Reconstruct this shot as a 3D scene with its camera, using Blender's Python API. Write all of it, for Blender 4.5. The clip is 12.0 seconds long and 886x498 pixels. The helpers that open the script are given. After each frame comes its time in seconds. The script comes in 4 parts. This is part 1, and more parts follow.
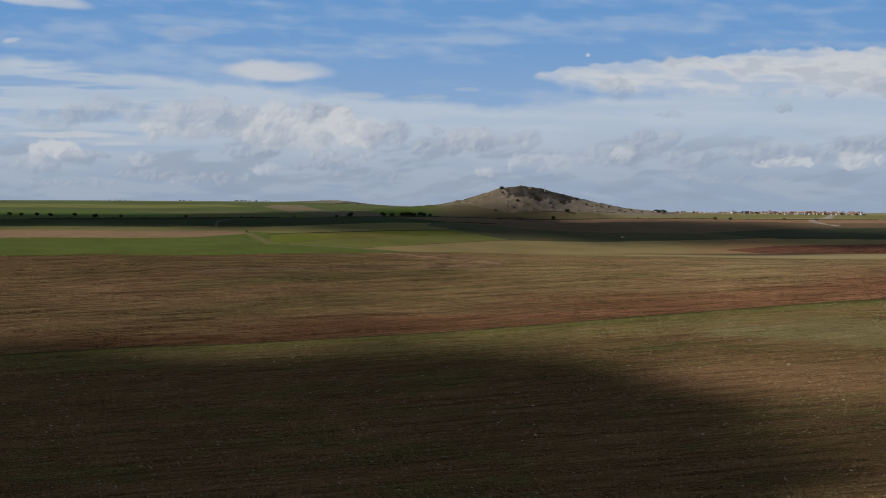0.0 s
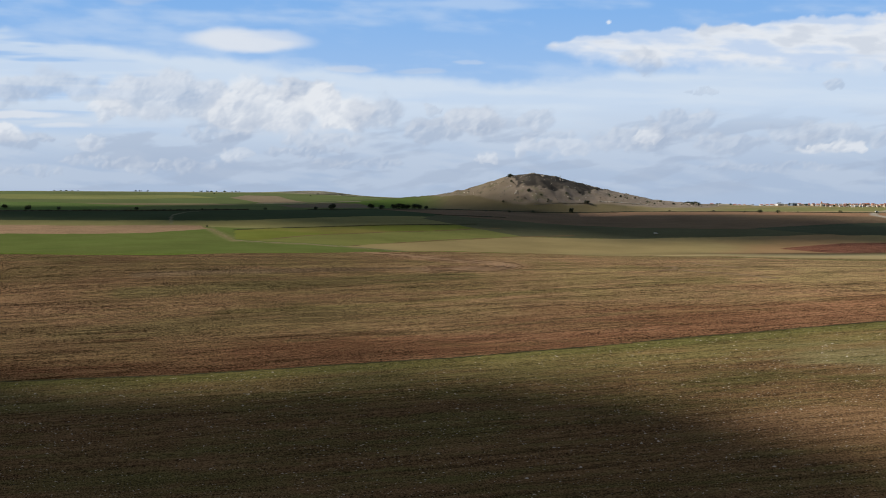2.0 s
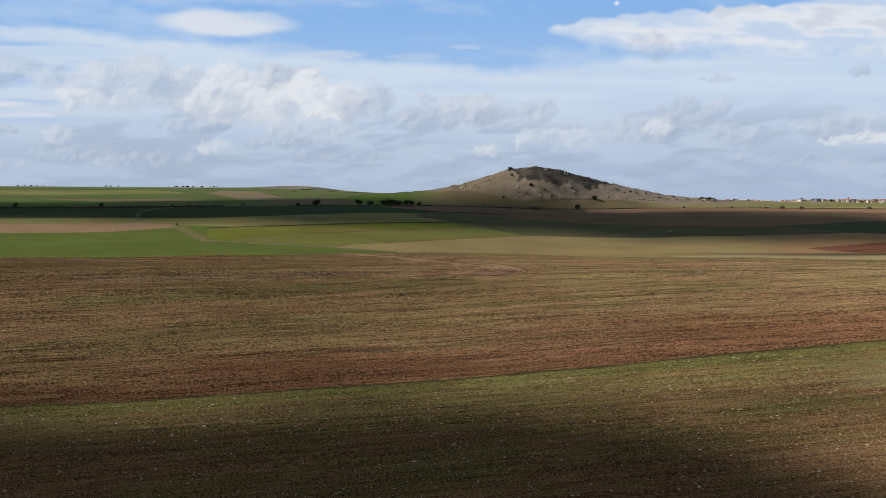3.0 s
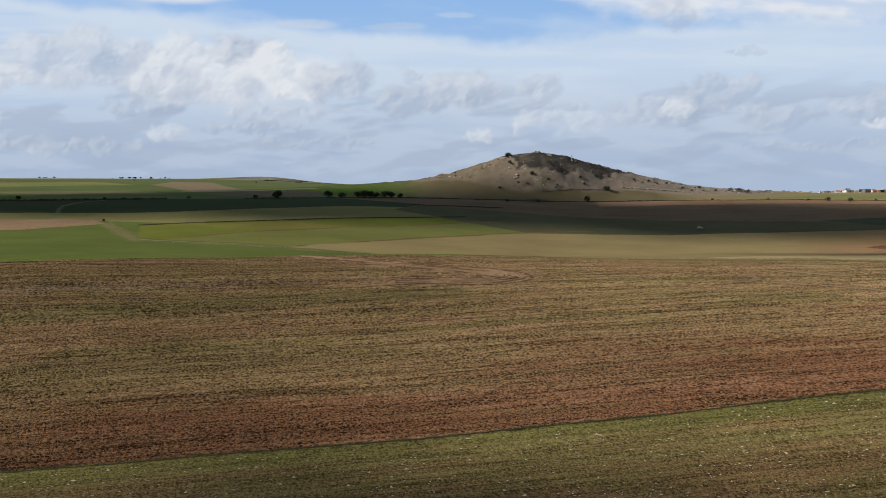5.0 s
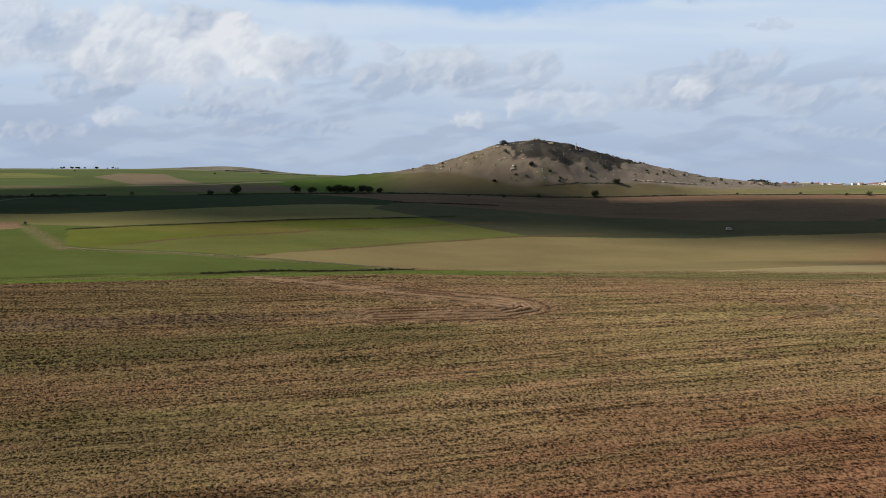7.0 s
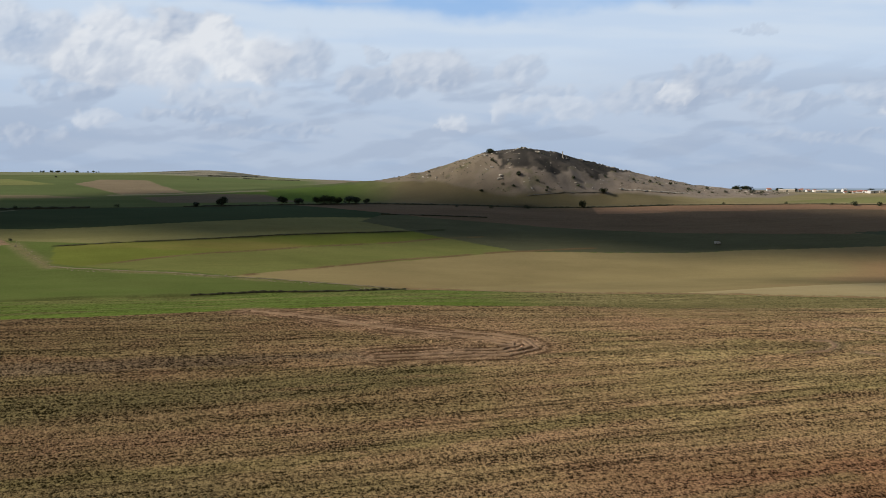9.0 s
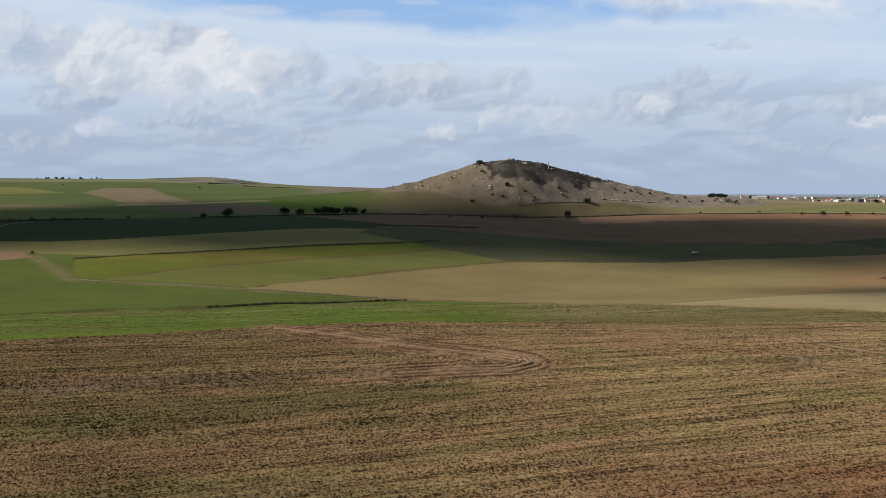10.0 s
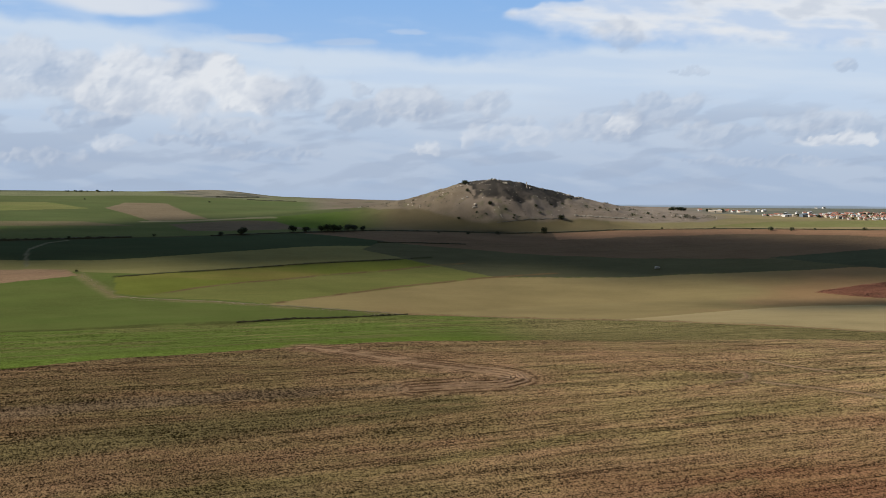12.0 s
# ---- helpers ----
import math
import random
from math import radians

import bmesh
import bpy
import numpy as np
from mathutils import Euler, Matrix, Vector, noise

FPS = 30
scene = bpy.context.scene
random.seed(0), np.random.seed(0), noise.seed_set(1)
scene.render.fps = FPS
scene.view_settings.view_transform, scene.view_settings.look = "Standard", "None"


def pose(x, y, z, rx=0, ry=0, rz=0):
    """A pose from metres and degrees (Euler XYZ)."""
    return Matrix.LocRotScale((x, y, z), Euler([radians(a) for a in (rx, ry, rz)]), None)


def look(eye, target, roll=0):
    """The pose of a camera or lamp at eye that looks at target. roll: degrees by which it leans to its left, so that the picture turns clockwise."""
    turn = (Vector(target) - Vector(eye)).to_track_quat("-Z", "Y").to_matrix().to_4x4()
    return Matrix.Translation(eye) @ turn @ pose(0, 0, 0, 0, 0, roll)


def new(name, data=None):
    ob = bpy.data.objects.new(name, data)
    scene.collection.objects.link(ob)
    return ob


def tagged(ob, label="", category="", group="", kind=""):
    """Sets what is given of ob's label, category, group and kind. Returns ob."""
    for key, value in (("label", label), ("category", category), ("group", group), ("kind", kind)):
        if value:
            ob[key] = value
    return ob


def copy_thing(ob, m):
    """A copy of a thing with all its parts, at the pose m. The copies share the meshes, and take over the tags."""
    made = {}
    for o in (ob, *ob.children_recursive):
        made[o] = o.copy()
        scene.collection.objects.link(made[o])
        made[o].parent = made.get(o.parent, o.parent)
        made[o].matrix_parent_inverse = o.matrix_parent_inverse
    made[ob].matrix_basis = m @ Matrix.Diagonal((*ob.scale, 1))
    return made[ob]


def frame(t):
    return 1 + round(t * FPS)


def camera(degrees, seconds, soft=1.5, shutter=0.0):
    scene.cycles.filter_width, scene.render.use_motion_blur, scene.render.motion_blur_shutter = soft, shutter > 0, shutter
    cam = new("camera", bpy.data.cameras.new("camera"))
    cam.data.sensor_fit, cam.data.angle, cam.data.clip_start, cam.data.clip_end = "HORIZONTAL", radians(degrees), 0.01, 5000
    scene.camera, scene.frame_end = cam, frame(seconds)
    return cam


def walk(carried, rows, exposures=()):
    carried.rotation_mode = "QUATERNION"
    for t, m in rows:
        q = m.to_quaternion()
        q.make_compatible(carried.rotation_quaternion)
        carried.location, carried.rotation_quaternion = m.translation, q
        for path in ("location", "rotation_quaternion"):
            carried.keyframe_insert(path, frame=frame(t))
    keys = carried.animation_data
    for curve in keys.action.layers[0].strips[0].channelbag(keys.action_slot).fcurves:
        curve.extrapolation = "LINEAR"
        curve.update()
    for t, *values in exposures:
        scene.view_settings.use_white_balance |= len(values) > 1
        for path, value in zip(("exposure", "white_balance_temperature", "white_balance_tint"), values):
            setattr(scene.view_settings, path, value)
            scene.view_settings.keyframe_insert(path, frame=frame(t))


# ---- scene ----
cam = camera(39.2, 12.0, soft=0.8)
# seconds, x, y, z, yaw, pitch, roll
PATH = [
    (0.0, 0.00, 0.00, 0.00, 0.000, -1.700, 0.000),
    (0.5, -0.51, 16.76, -1.49, -0.027, -1.596, 0.006),
    (1.0, -1.42, 35.49, -1.98, -0.163, -1.609, -0.018),
    (1.5, -2.61, 53.77, -1.89, -0.357, -1.718, -0.023),
    (2.0, -3.31, 71.67, -1.91, -0.531, -1.814, -0.004),
    (2.5, -2.99, 88.65, -2.10, -0.628, -1.877, 0.029),
    (3.0, -2.76, 105.37, -2.16, -0.746, -1.943, 0.041),
    (5.0, 0.52, 162.44, -3.96, -0.948, -1.961, 0.211),
    (5.5, 0.36, 174.53, -3.57, -1.163, -2.112, 0.221),
    (6.0, 0.05, 186.03, -2.70, -1.450, -2.351, 0.261),
    (6.5, -0.09, 197.16, -1.45, -1.665, -2.644, 0.269),
    (8.5, -1.82, 210.66, 4.45, -2.791, -3.671, 0.077),
    (9.0, -3.67, 206.57, 6.78, -3.231, -3.931, 0.054),
    (9.5, -6.27, 199.31, 9.70, -3.842, -4.246, -0.013),
    (10.0, -9.35, 192.25, 13.12, -4.522, -4.653, -0.113),
    (10.5, -11.17, 184.66, 15.86, -4.885, -4.888, -0.207),
    (11.0, -13.75, 176.74, 19.09, -5.357, -5.233, -0.301),
    (11.5, -16.44, 168.56, 22.33, -5.824, -5.542, -0.388),
    (12.0, -19.00, 160.27, 25.37, -6.227, -5.783, -0.445),
]
walk(cam, [(t, pose(x, y, z, 90 + p, r, w)) for t, x, y, z, w, p, r in PATH],
     [(0.0, -0.42), (0.3, -0.08), (0.6, 0.08), (1.0, 0.12), (1.6, 0.08), (2.6, 0.02), (5.0, 0.0), (12.0, 0.0)])

# ---- world, sun ----
SUN_AZ, SUN_EL = -106.0, 30.0   # degrees: bearing from +y towards +x, and height
world = bpy.data.worlds.new("world")
scene.world = world
world.use_nodes = True
wn = world.node_tree
sky = wn.nodes.new("ShaderNodeTexSky")
sky.sky_type, sky.sun_disc = "NISHITA", False
sky.sun_elevation, sky.sun_rotation = radians(SUN_EL), radians(SUN_AZ)
pale = wn.nodes.new("ShaderNodeHueSaturation")
pale.inputs["Saturation"].default_value = 0.5
wn.links.new(sky.outputs[0], pale.inputs["Color"])
wn.links.new(pale.outputs[0], wn.nodes["Background"].inputs[0])
wn.nodes["Background"].inputs[1].default_value = 0.045
sun = new("sun", bpy.data.lights.new("sun", "SUN"))
sun.data.energy, sun.data.angle, sun.data.color = 4.1, radians(2.0), (1.0, 0.92, 0.8)
to_sun = Vector((math.sin(radians(SUN_AZ)) * math.cos(radians(SUN_EL)), math.cos(radians(SUN_AZ)) * math.cos(radians(SUN_EL)), math.sin(radians(SUN_EL))))
sun.matrix_world = look((0, 0, 0), -to_sun)


# ---- number helpers ----
def tab(v, t):
    """Linear interpolation in a table of pairs."""
    return np.interp(v, [a for a, b in t], [b for a, b in t])


def smooth(a, b, v):
    u = np.clip((v - a) / (b - a), 0, 1)
    return u * u * (3 - 2 * u)


def vnoise(x, y, seed=0):
    """Value noise in 0..1 on a unit lattice."""
    ix, iy = np.floor(x), np.floor(y)
    fx, fy = x - ix, y - iy
    fx, fy = fx * fx * (3 - 2 * fx), fy * fy * (3 - 2 * fy)

    def h(a, b):
        v = np.sin(a * 127.1 + b * 311.7 + seed * 74.7) * 43758.5453
        return v - np.floor(v)
    return (h(ix, iy) * (1 - fx) + h(ix + 1, iy) * fx) * (1 - fy) + (h(ix, iy + 1) * (1 - fx) + h(ix + 1, iy + 1) * fx) * fy


def fbm(x, y, seed=0, octaves=4):
    v, a, s = 0, 0.5, 0
    for k in range(octaves):
        v, s = v + a * vnoise(x * 2 ** k, y * 2 ** k, seed + k), s + a
        a *= 0.5
    return v / s


def inside(x, y, poly):
    """Which of the points x, y lie in the polygon."""
    r = np.zeros(x.shape, bool)
    for (x0, y0), (x1, y1) in zip(poly, poly[1:] + poly[:1]):
        if y0 != y1:
            r ^= ((y0 > y) != (y1 > y)) & (x < (x1 - x0) * (y - y0) / (y1 - y0) + x0)
    return r


def along(poly, step):
    """Points every step metres along a polyline."""
    out = []
    for (x0, y0), (x1, y1) in zip(poly, poly[1:]):
        n = max(1, int(math.hypot(x1 - x0, y1 - y0) / step))
        out += [(x0 + (x1 - x0) * k / n, y0 + (y1 - y0) * k / n) for k in range(n)]
    return out + [poly[-1]]


def line_gap(x, y, poly):
    """Distance of points from a polyline."""
    best = np.full(x.shape, 1e9)
    for (x0, y0), (x1, y1) in zip(poly, poly[1:]):
        dx, dy = x1 - x0, y1 - y0
        u = np.clip(((x - x0) * dx + (y - y0) * dy) / (dx * dx + dy * dy), 0, 1)
        best = np.minimum(best, np.hypot(x - x0 - u * dx, y - y0 - u * dy))
    return best


# ---- the lie of the land ----
NEAR = [(-100, -110), (100, -76), (200, -51), (250, -38.5), (280, -31), (300, -26), (324, -20.5), (340, -17), (355, -15.2), (380, -14.6), (450, -14.6)]
FAR = [(-260, -120), (-70, -22), (-45, -13.6), (-30, -10.2), (-15, -6), (0, -2.9), (12, -1.6)]
TREE_LINE = [(-200, 446), (-80, 448), (-36, 452), (-24, 456), (42, 479), (109, 484), (220, 486)]
CREST = [(-260, 5.2), (-150, 5.0), (-100, 4.7), (-60, 4.4), (-30, 3.0), (0, 2.0), (40, 1.0), (100, -0.4), (160, -0.7), (260, -0.9)]
RIDGE = [(-60, 1.0), (-40, 1.0), (-25, 1.5), (-1, 2.9), (10, 5.3), (19, 8.3), (24, 9.6), (33, 10.0), (40, 8.6), (48, 6.5), (62, 3.0), (73, 0.6), (88, -0.9), (110, -2)]
RIDGE_Y = [(-40, 488), (0, 492), (31, 493), (50, 499), (90, 503)]
FOOT = [(-60, 14), (-25, 13), (0, 14), (30, 16), (60, 16), (110, 14)]

# the brow at which the stubble slope ends
BROW = [(-220, 332), (-100, 349), (-65, 351.5), (-50, 357.5), (-33, 363.2), (-10, 369.8), (0, 371), (29, 375), (60, 378), (94, 379), (220, 365)]


def brow(x, y):
    d = y - sum(tab(x + k, BROW) for k in (-12, 0, 12)) / 3
    return tab(x, [(-220, 5.0), (-90, 4.3), (-60, 3.7), (-33, 3.2), (0, 2.75), (30, 1.9), (60, 0.8), (100, 0.4), (220, 0.3)]) * np.exp(-(d / np.where(d < 0, 25.0, 15.0)) ** 2)


def plain(x, y):
    yt = sum(tab(x + d, TREE_LINE) for d in (-15, 0, 15)) / 3
    s = y - yt
    near = sum(tab(y + d, NEAR) for d in (-12, -6, 0, 6, 12)) / 5 + brow(x, y)
    far = sum(tab(s + d, FAR) for d in (-8, -4, 0, 4, 8)) / 5
    k = np.clip((s - 2) / (532 - yt), 0, 1)
    k = k * k * (3 - 2 * k)
    return np.maximum(near, far) + (tab(x, CREST) + 1.6) * k - np.clip(y - 536, 0, 50) * 0.05


def hill_part(x, y, base):
    top = sum(tab(x + d, RIDGE) for d in (-3, 0, 3)) / 3
    ry = tab(x, RIDGE_Y)
    u = np.clip(np.where(y < ry, (ry - y) / tab(x, FOOT), (y - ry) / 30.0), 0, 1)
    sh = 1 - u ** 1.15
    sh = 0.55 * sh + 0.45 * sh * sh * (3 - 2 * sh)
    top = top - tab(x, [(-60, 0), (0, 0), (120, -1.5)])
    return np.maximum(top - base, 0) * sh * np.clip((x + 60) / 30, 0, 1)


def height(x, y):
    x, y = np.asarray(x, float), np.asarray(y, float)
    base = plain(x, y)
    h = hill_part(x, y, base)
    rough = np.clip(h / 4, 0, 1) * (fbm(x / 2.6, y / 2.6, 5) - 0.5) * 1.1
    knoll = 1.3 * np.exp(-((x + 45) / 13) ** 2 - ((y - 534) / 9) ** 2)
    swell = (fbm(x / 34, y / 26, 9, 2) - 0.5) * 1.2 * smooth(250, 300, y) * (1 - smooth(430, 450, y))
    return base + h + rough + knoll + swell * 0.5


def ground_z(x, y):
    return float(height(np.array([x]), np.array([y]))[0])


# boundaries of the fields
EDGE_A = [(-220, 262), (-99, 276.5), (-76, 280.3), (-49, 283.2), (-32, 286.2), (-20, 288.2), (0, 291.4), (9, 293.4), (28, 297.2), (50, 302.8), (85, 311.4), (113, 317), (220, 338)]
EDGE_B = BROW
WALL_C = [(-90, 399), (-60, 402), (-33, 407), (2, 417)]
WALL_C2 = [(2, 417), (18, 414), (49, 406), (66, 399), (94, 388), (160, 368), (220, 350)]
PATH_D = [(-71, 431.5), (-67, 430), (-64, 426), (-58, 418.5), (-53, 417.5), (-32, 416), (-22, 416), (-13, 416.5), (2, 417)]
LINE_E1 = [(-53, 419), (-12, 437), (18, 450)]
LINE_E2 = [(-27, 417), (-12, 425), (0, 432), (24, 443), (40, 448)]
LINE_E3 = [(-59, 429), (-37, 435), (-12, 444), (10, 452)]
ROAD_R = [(150, 474), (146, 477), (143, 481), (145, 486), (152, 490), (156, 498)]
TRACK_G = [(-79, 434), (-80, 439), (-80.5, 446), (-78, 452), (-74, 455)]
HEDGE_H = [(-150, 452), (-90, 454), (-52, 459), (-36, 463), (-24, 467), (-5, 473), (15, 476), (34, 477), (64, 484), (97, 487), (139, 486), (200, 486)]
WHEEL_MARK = [(-19, 366.5), (-15, 364.5), (-8, 361), (-1, 357.4), (6, 355.6), (11, 354.4), (14, 352.9), (14.6, 351.2), (11.5, 349.2), (6, 348.6), (-3, 347)]
WHEEL_MARKS_FAR = [(47, 349.5), (50, 350.5), (52, 352.5), (52.2, 354.6), (50, 355)], [(57.5, 361.5), (62, 358), (68, 355)], [(54, 350), (62, 347), (72, 342.5)]


def hill_foot(x):
    return tab(x, [(-30, 499), (-8, 493), (-2.7, 491), (4, 487), (10.4, 485.4), (14.2, 483.3), (18, 481.6), (23, 479.8), (27.5, 479), (30.7, 479.5), (36.2, 481.7), (43, 483.9), (47, 485), (54, 487.5), (64, 488.5), (72, 489), (90, 493), (120, 505)])


def crop_colours(x, y):
    """Base colour of soil and crops, and how coarse the tilth is, at points of the land."""
    wx = x + (fbm(x / 12, y / 12, 21, 3) - 0.5) * 1.6
    wy = y + (fbm(x / 12, y / 12, 22, 3) - 0.5) * 1.0
    n1 = fbm(x / 30, y / 5, 31)
    n2 = fbm((x + y * 0.2) / 14, (y - x * 0.16) / 1.6, 32)
    n3 = fbm(x / 6, y / 6, 33)
    col = np.zeros(x.shape + (3,))
    till = np.zeros(x.shape)

    def lay(mask, a, b, t, coarse):
        w = np.nonzero(mask)
        if not len(w[0]):
            return
        m = mask[w].astype(float)
        c = np.array(a) * (1 - t[w])[:, None] + np.array(b) * t[w][:, None]
        col[w] = col[w] * (1 - m[:, None]) + c * m[:, None]
        till[w] = till[w] * (1 - m) + coarse * m

    ya, yb = tab(wx, EDGE_A), tab(wx, EDGE_B)
    yt = tab(wx, HEDGE_H)
    every = np.ones(x.shape, bool)
    # young crop on red earth, in front
    lay(every, (0.142, 0.12, 0.048), (0.19, 0.118, 0.06), smooth(0.32, 0.62, 0.4 * n2 + 0.35 * n1 + 0.25 * fbm(x / 3, y / 0.7, 34)), 0.6)
    lay(smooth(16, 9, ya - wy) * (wy < ya), (0.195, 0.162, 0.066), (0.21, 0.148, 0.068), smooth(0.4, 0.7, n2), 0.55)
    lay(smooth(5, 2, ya - wy + (n1 - .5) * 4) * (wy < ya), (0.145, 0.145, 0.048), (0.16, 0.14, 0.052), n2, 0.5)
    lay(smooth(1.0, 0.3, ((x - 72) / 40) ** 2 + ((y - 264) / 9) ** 2 + (n2 - .5) * 1.2) * 0.8, (0.26, 0.15, 0.085), (0.24, 0.15, 0.08), n2, 0.5)
    lay(smooth(1.0, 0.3, ((x - 95) / 45) ** 2 + ((y - 292) / 10) ** 2 + (n2 - .5) * 1.2) * 0.7, (0.25, 0.225, 0.11), (0.23, 0.2, 0.1), n2, 0.4)
    # stubble and ploughed earth
    st = smooth(0.3, 0.7, 0.45 * n2 + 0.3 * n3 + 0.25 * fbm(x / 28, y / 11, 35))
    lay(wy >= ya, (0.272, 0.178, 0.098), (0.243, 0.184, 0.087), st, 1.0)
    red = smooth(25, 6, wy - ya + (n1 - 0.5) * 22 - 0.10 * x)
    lay(red * (wy >= ya) * 0.85, (0.18, 0.084, 0.048), (0.205, 0.103, 0.06), n2, 1.0)
    # stubble colour darker towards the left, paler towards the right
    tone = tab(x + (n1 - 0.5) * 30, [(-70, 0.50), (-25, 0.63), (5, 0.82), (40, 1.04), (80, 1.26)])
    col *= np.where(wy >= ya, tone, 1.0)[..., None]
    pink = smooth(0.52, 0.7, fbm(x / 30, y / 9, 36)) * (wy >= ya)
    lay(pink * 0.22, (0.26, 0.145, 0.092), (0.285, 0.165, 0.10), n2, 1.0)
    lay(smooth(0.58, 0.70, fbm(x / 14, y / 2.4, 41)) * (wy >= ya) * 0.2, (0.12, 0.112, 0.045), (0.135, 0.122, 0.05), n3, 1.0)
    # strips that were left wet and weedy
    for line, wide, a, k in (([(-66, 336), (-28, 344), (-5, 347.4), (8, 348.4)], 2.4, (0.14, 0.10, 0.064), .85), ([(-66, 326), (-45, 331), (-27, 335.5), (-10, 338.5), (4, 342)], 4.6, (0.118, 0.100, 0.045), .8), ([(-70, 304), (-45, 310), (-20, 316)], 5.0, (0.135, 0.105, 0.052), .6),
                             ([(-4, 345), (22, 349), (40, 352), (75, 357)], 1.4, (0.13, 0.105, 0.05), .7), ([(-45, 316), (-10, 322), (25, 332), (60, 341)], 1.8, (0.14, 0.118, 0.05), .6), ([(-50, 356), (-20, 361), (10, 366)], 1.2, (0.15, 0.11, 0.06), .6),
                             ([(-30, 300), (0, 306), (40, 317)], 1.5, (0.13, 0.105, 0.05), .5), ([(-60, 364), (0, 374), (60, 376)], 1.3, (0.13, 0.11, 0.055), .6)):
        lay(smooth(wide, wide * .3, line_gap(wx, wy, line)) * smooth(.2, .45, n2) * k, a, a, n3, 1.0)
    # green field on the level ground
    g1 = (wy >= yb) & (wy < tab(wx, WALL_C + WALL_C2[1:]))
    lay(g1, (0.11, 0.15, 0.034), (0.15, 0.152, 0.052), smooth(0.45, 0.7, n2), 0.5)
    lay(g1 * smooth(8, 3, wy - yb + (n1 - .5) * 5) * smooth(45, 5, x), (0.105, 0.16, 0.028), (0.13, 0.175, 0.038), n2, 0.4)
    lay(g1 * smooth(8, 30, x), (0.21, 0.17, 0.08), (0.17, 0.155, 0.06), n2, 0.8)
    # fields behind the wall
    yc = tab(wx, WALL_C + WALL_C2[1:])
    beyond = wy >= yc
    lay(beyond, (0.10, 0.135, 0.036), (0.12, 0.14, 0.044), n2, 0.1)
    ochre = [(-27, 417), (2, 417)] + WALL_C2[1:] + [(220, 470), (24, 443), (0, 432), (-12, 425)]
    lay(inside(wx, wy, ochre), (0.305, 0.198, 0.102), (0.272, 0.215, 0.102), smooth(0.35, 0.62, fbm(x / 55, y / 22, 37, 3)), 0.07)
    pale = [(45, 408), (66, 399), (94, 388), (220, 350), (220, 432), (92, 425)]
    lay(inside(wx, wy, pale), (0.385, 0.305, 0.165), (0.355, 0.29, 0.15), n1, 0.05)
    lay(inside(wx, wy, [(-53, 419), (-27, 417), (-12, 425), (24, 443), (18, 450), (-12, 437)]), (0.15, 0.165, 0.05), (0.18, 0.18, 0.06), n2, 0.15)
    lay(inside(wx, wy, [(-59, 429), (-58, 420), (-53, 419), (-12, 437), (18, 450), (10, 452), (-12, 444), (-37, 435)]), (0.15, 0.168, 0.037), (0.19, 0.165, 0.05), smooth(.4, .7, n1), 0.1)
    lay((wy > np.maximum(tab(wx, LINE_E3), 431)) & (wx < 10) & beyond & (wx > -240), (0.22, 0.20, 0.085), (0.19, 0.18, 0.075), n2, 0.12)
    lay(inside(wx, wy, [(-220, 431), (-70, 432), (-67, 429), (-84, 424), (-220, 420)]), (0.27, 0.175, 0.11), (0.29, 0.20, 0.125), n2, 0.4)
    # dark fields before the hedge; cloud shade is partly put into the left one's colour
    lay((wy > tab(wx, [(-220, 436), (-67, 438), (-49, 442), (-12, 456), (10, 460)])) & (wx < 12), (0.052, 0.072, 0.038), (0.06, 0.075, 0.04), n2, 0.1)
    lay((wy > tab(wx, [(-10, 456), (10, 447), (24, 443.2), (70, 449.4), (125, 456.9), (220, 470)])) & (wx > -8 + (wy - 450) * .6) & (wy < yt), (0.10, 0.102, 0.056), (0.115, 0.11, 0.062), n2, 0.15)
    lay((wy > tab(wx, [(-30, 470), (10, 460), (70, 460), (220, 466)])) & (wx > -22) & (wy < yt), (0.185, 0.122, 0.078), (0.15, 0.11, 0.068), n1, 0.25)
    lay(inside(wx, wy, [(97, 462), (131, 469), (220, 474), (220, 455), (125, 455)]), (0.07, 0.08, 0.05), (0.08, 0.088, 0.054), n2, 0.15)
    lay(inside(wx, wy, [(100, 439), (104, 441), (120, 446), (220, 452), (220, 430), (116, 436)]), (0.19, 0.085, 0.055), (0.22, 0.10, 0.065), n2, 0.7)
    lay((wy > yt - 9 + n1 * 4) & (wy < yt) & (wx > 45), (0.30, 0.18, 0.105), (0.26, 0.15, 0.09), n1, 0.3)
    # beyond the hedge
    far = wy >= yt
    lay(far, (0.092, 0.122, 0.046), (0.125, 0.132, 0.056), n1, 0.08)
    lay(far & inside(wx, wy, [(-72, 499), (-68, 508), (-57, 507), (-44.6, 483.5), (-58, 481)]), (0.22, 0.17, 0.11), (0.20, 0.155, 0.095), n2, 0.2)
    lay(far & inside(wx, wy, [(-220, 478), (-75, 480), (-62, 474), (-220, 470)]), (0.16, 0.13, 0.075), (0.17, 0.15, 0.08), n2, 0.2)
    lay(far & inside(wx, wy, [(-220, 494), (-110, 492), (-76, 498), (-90, 508), (-220, 506)]), (0.15, 0.18, 0.055), (0.21, 0.19, 0.08), n2, 0.2)
    # far plateau, its grey-green standing in for haze over the distance
    lay(far & (wy > 517 + n1 * 8) & (wx < 20), (0.19, 0.18, 0.105), (0.15, 0.165, 0.08), n2, 0.3)
    lay(far & inside(wx, wy, [(-42, 482), (-10, 488), (6, 492), (0, 478), (-20, 474)]), (0.095, 0.14, 0.03), (0.11, 0.15, 0.04), n2, 0.12)
    lay(far & (wx > 62), (0.235, 0.20, 0.10), (0.28, 0.22, 0.115), smooth(.35, .6, n1), 0.15)
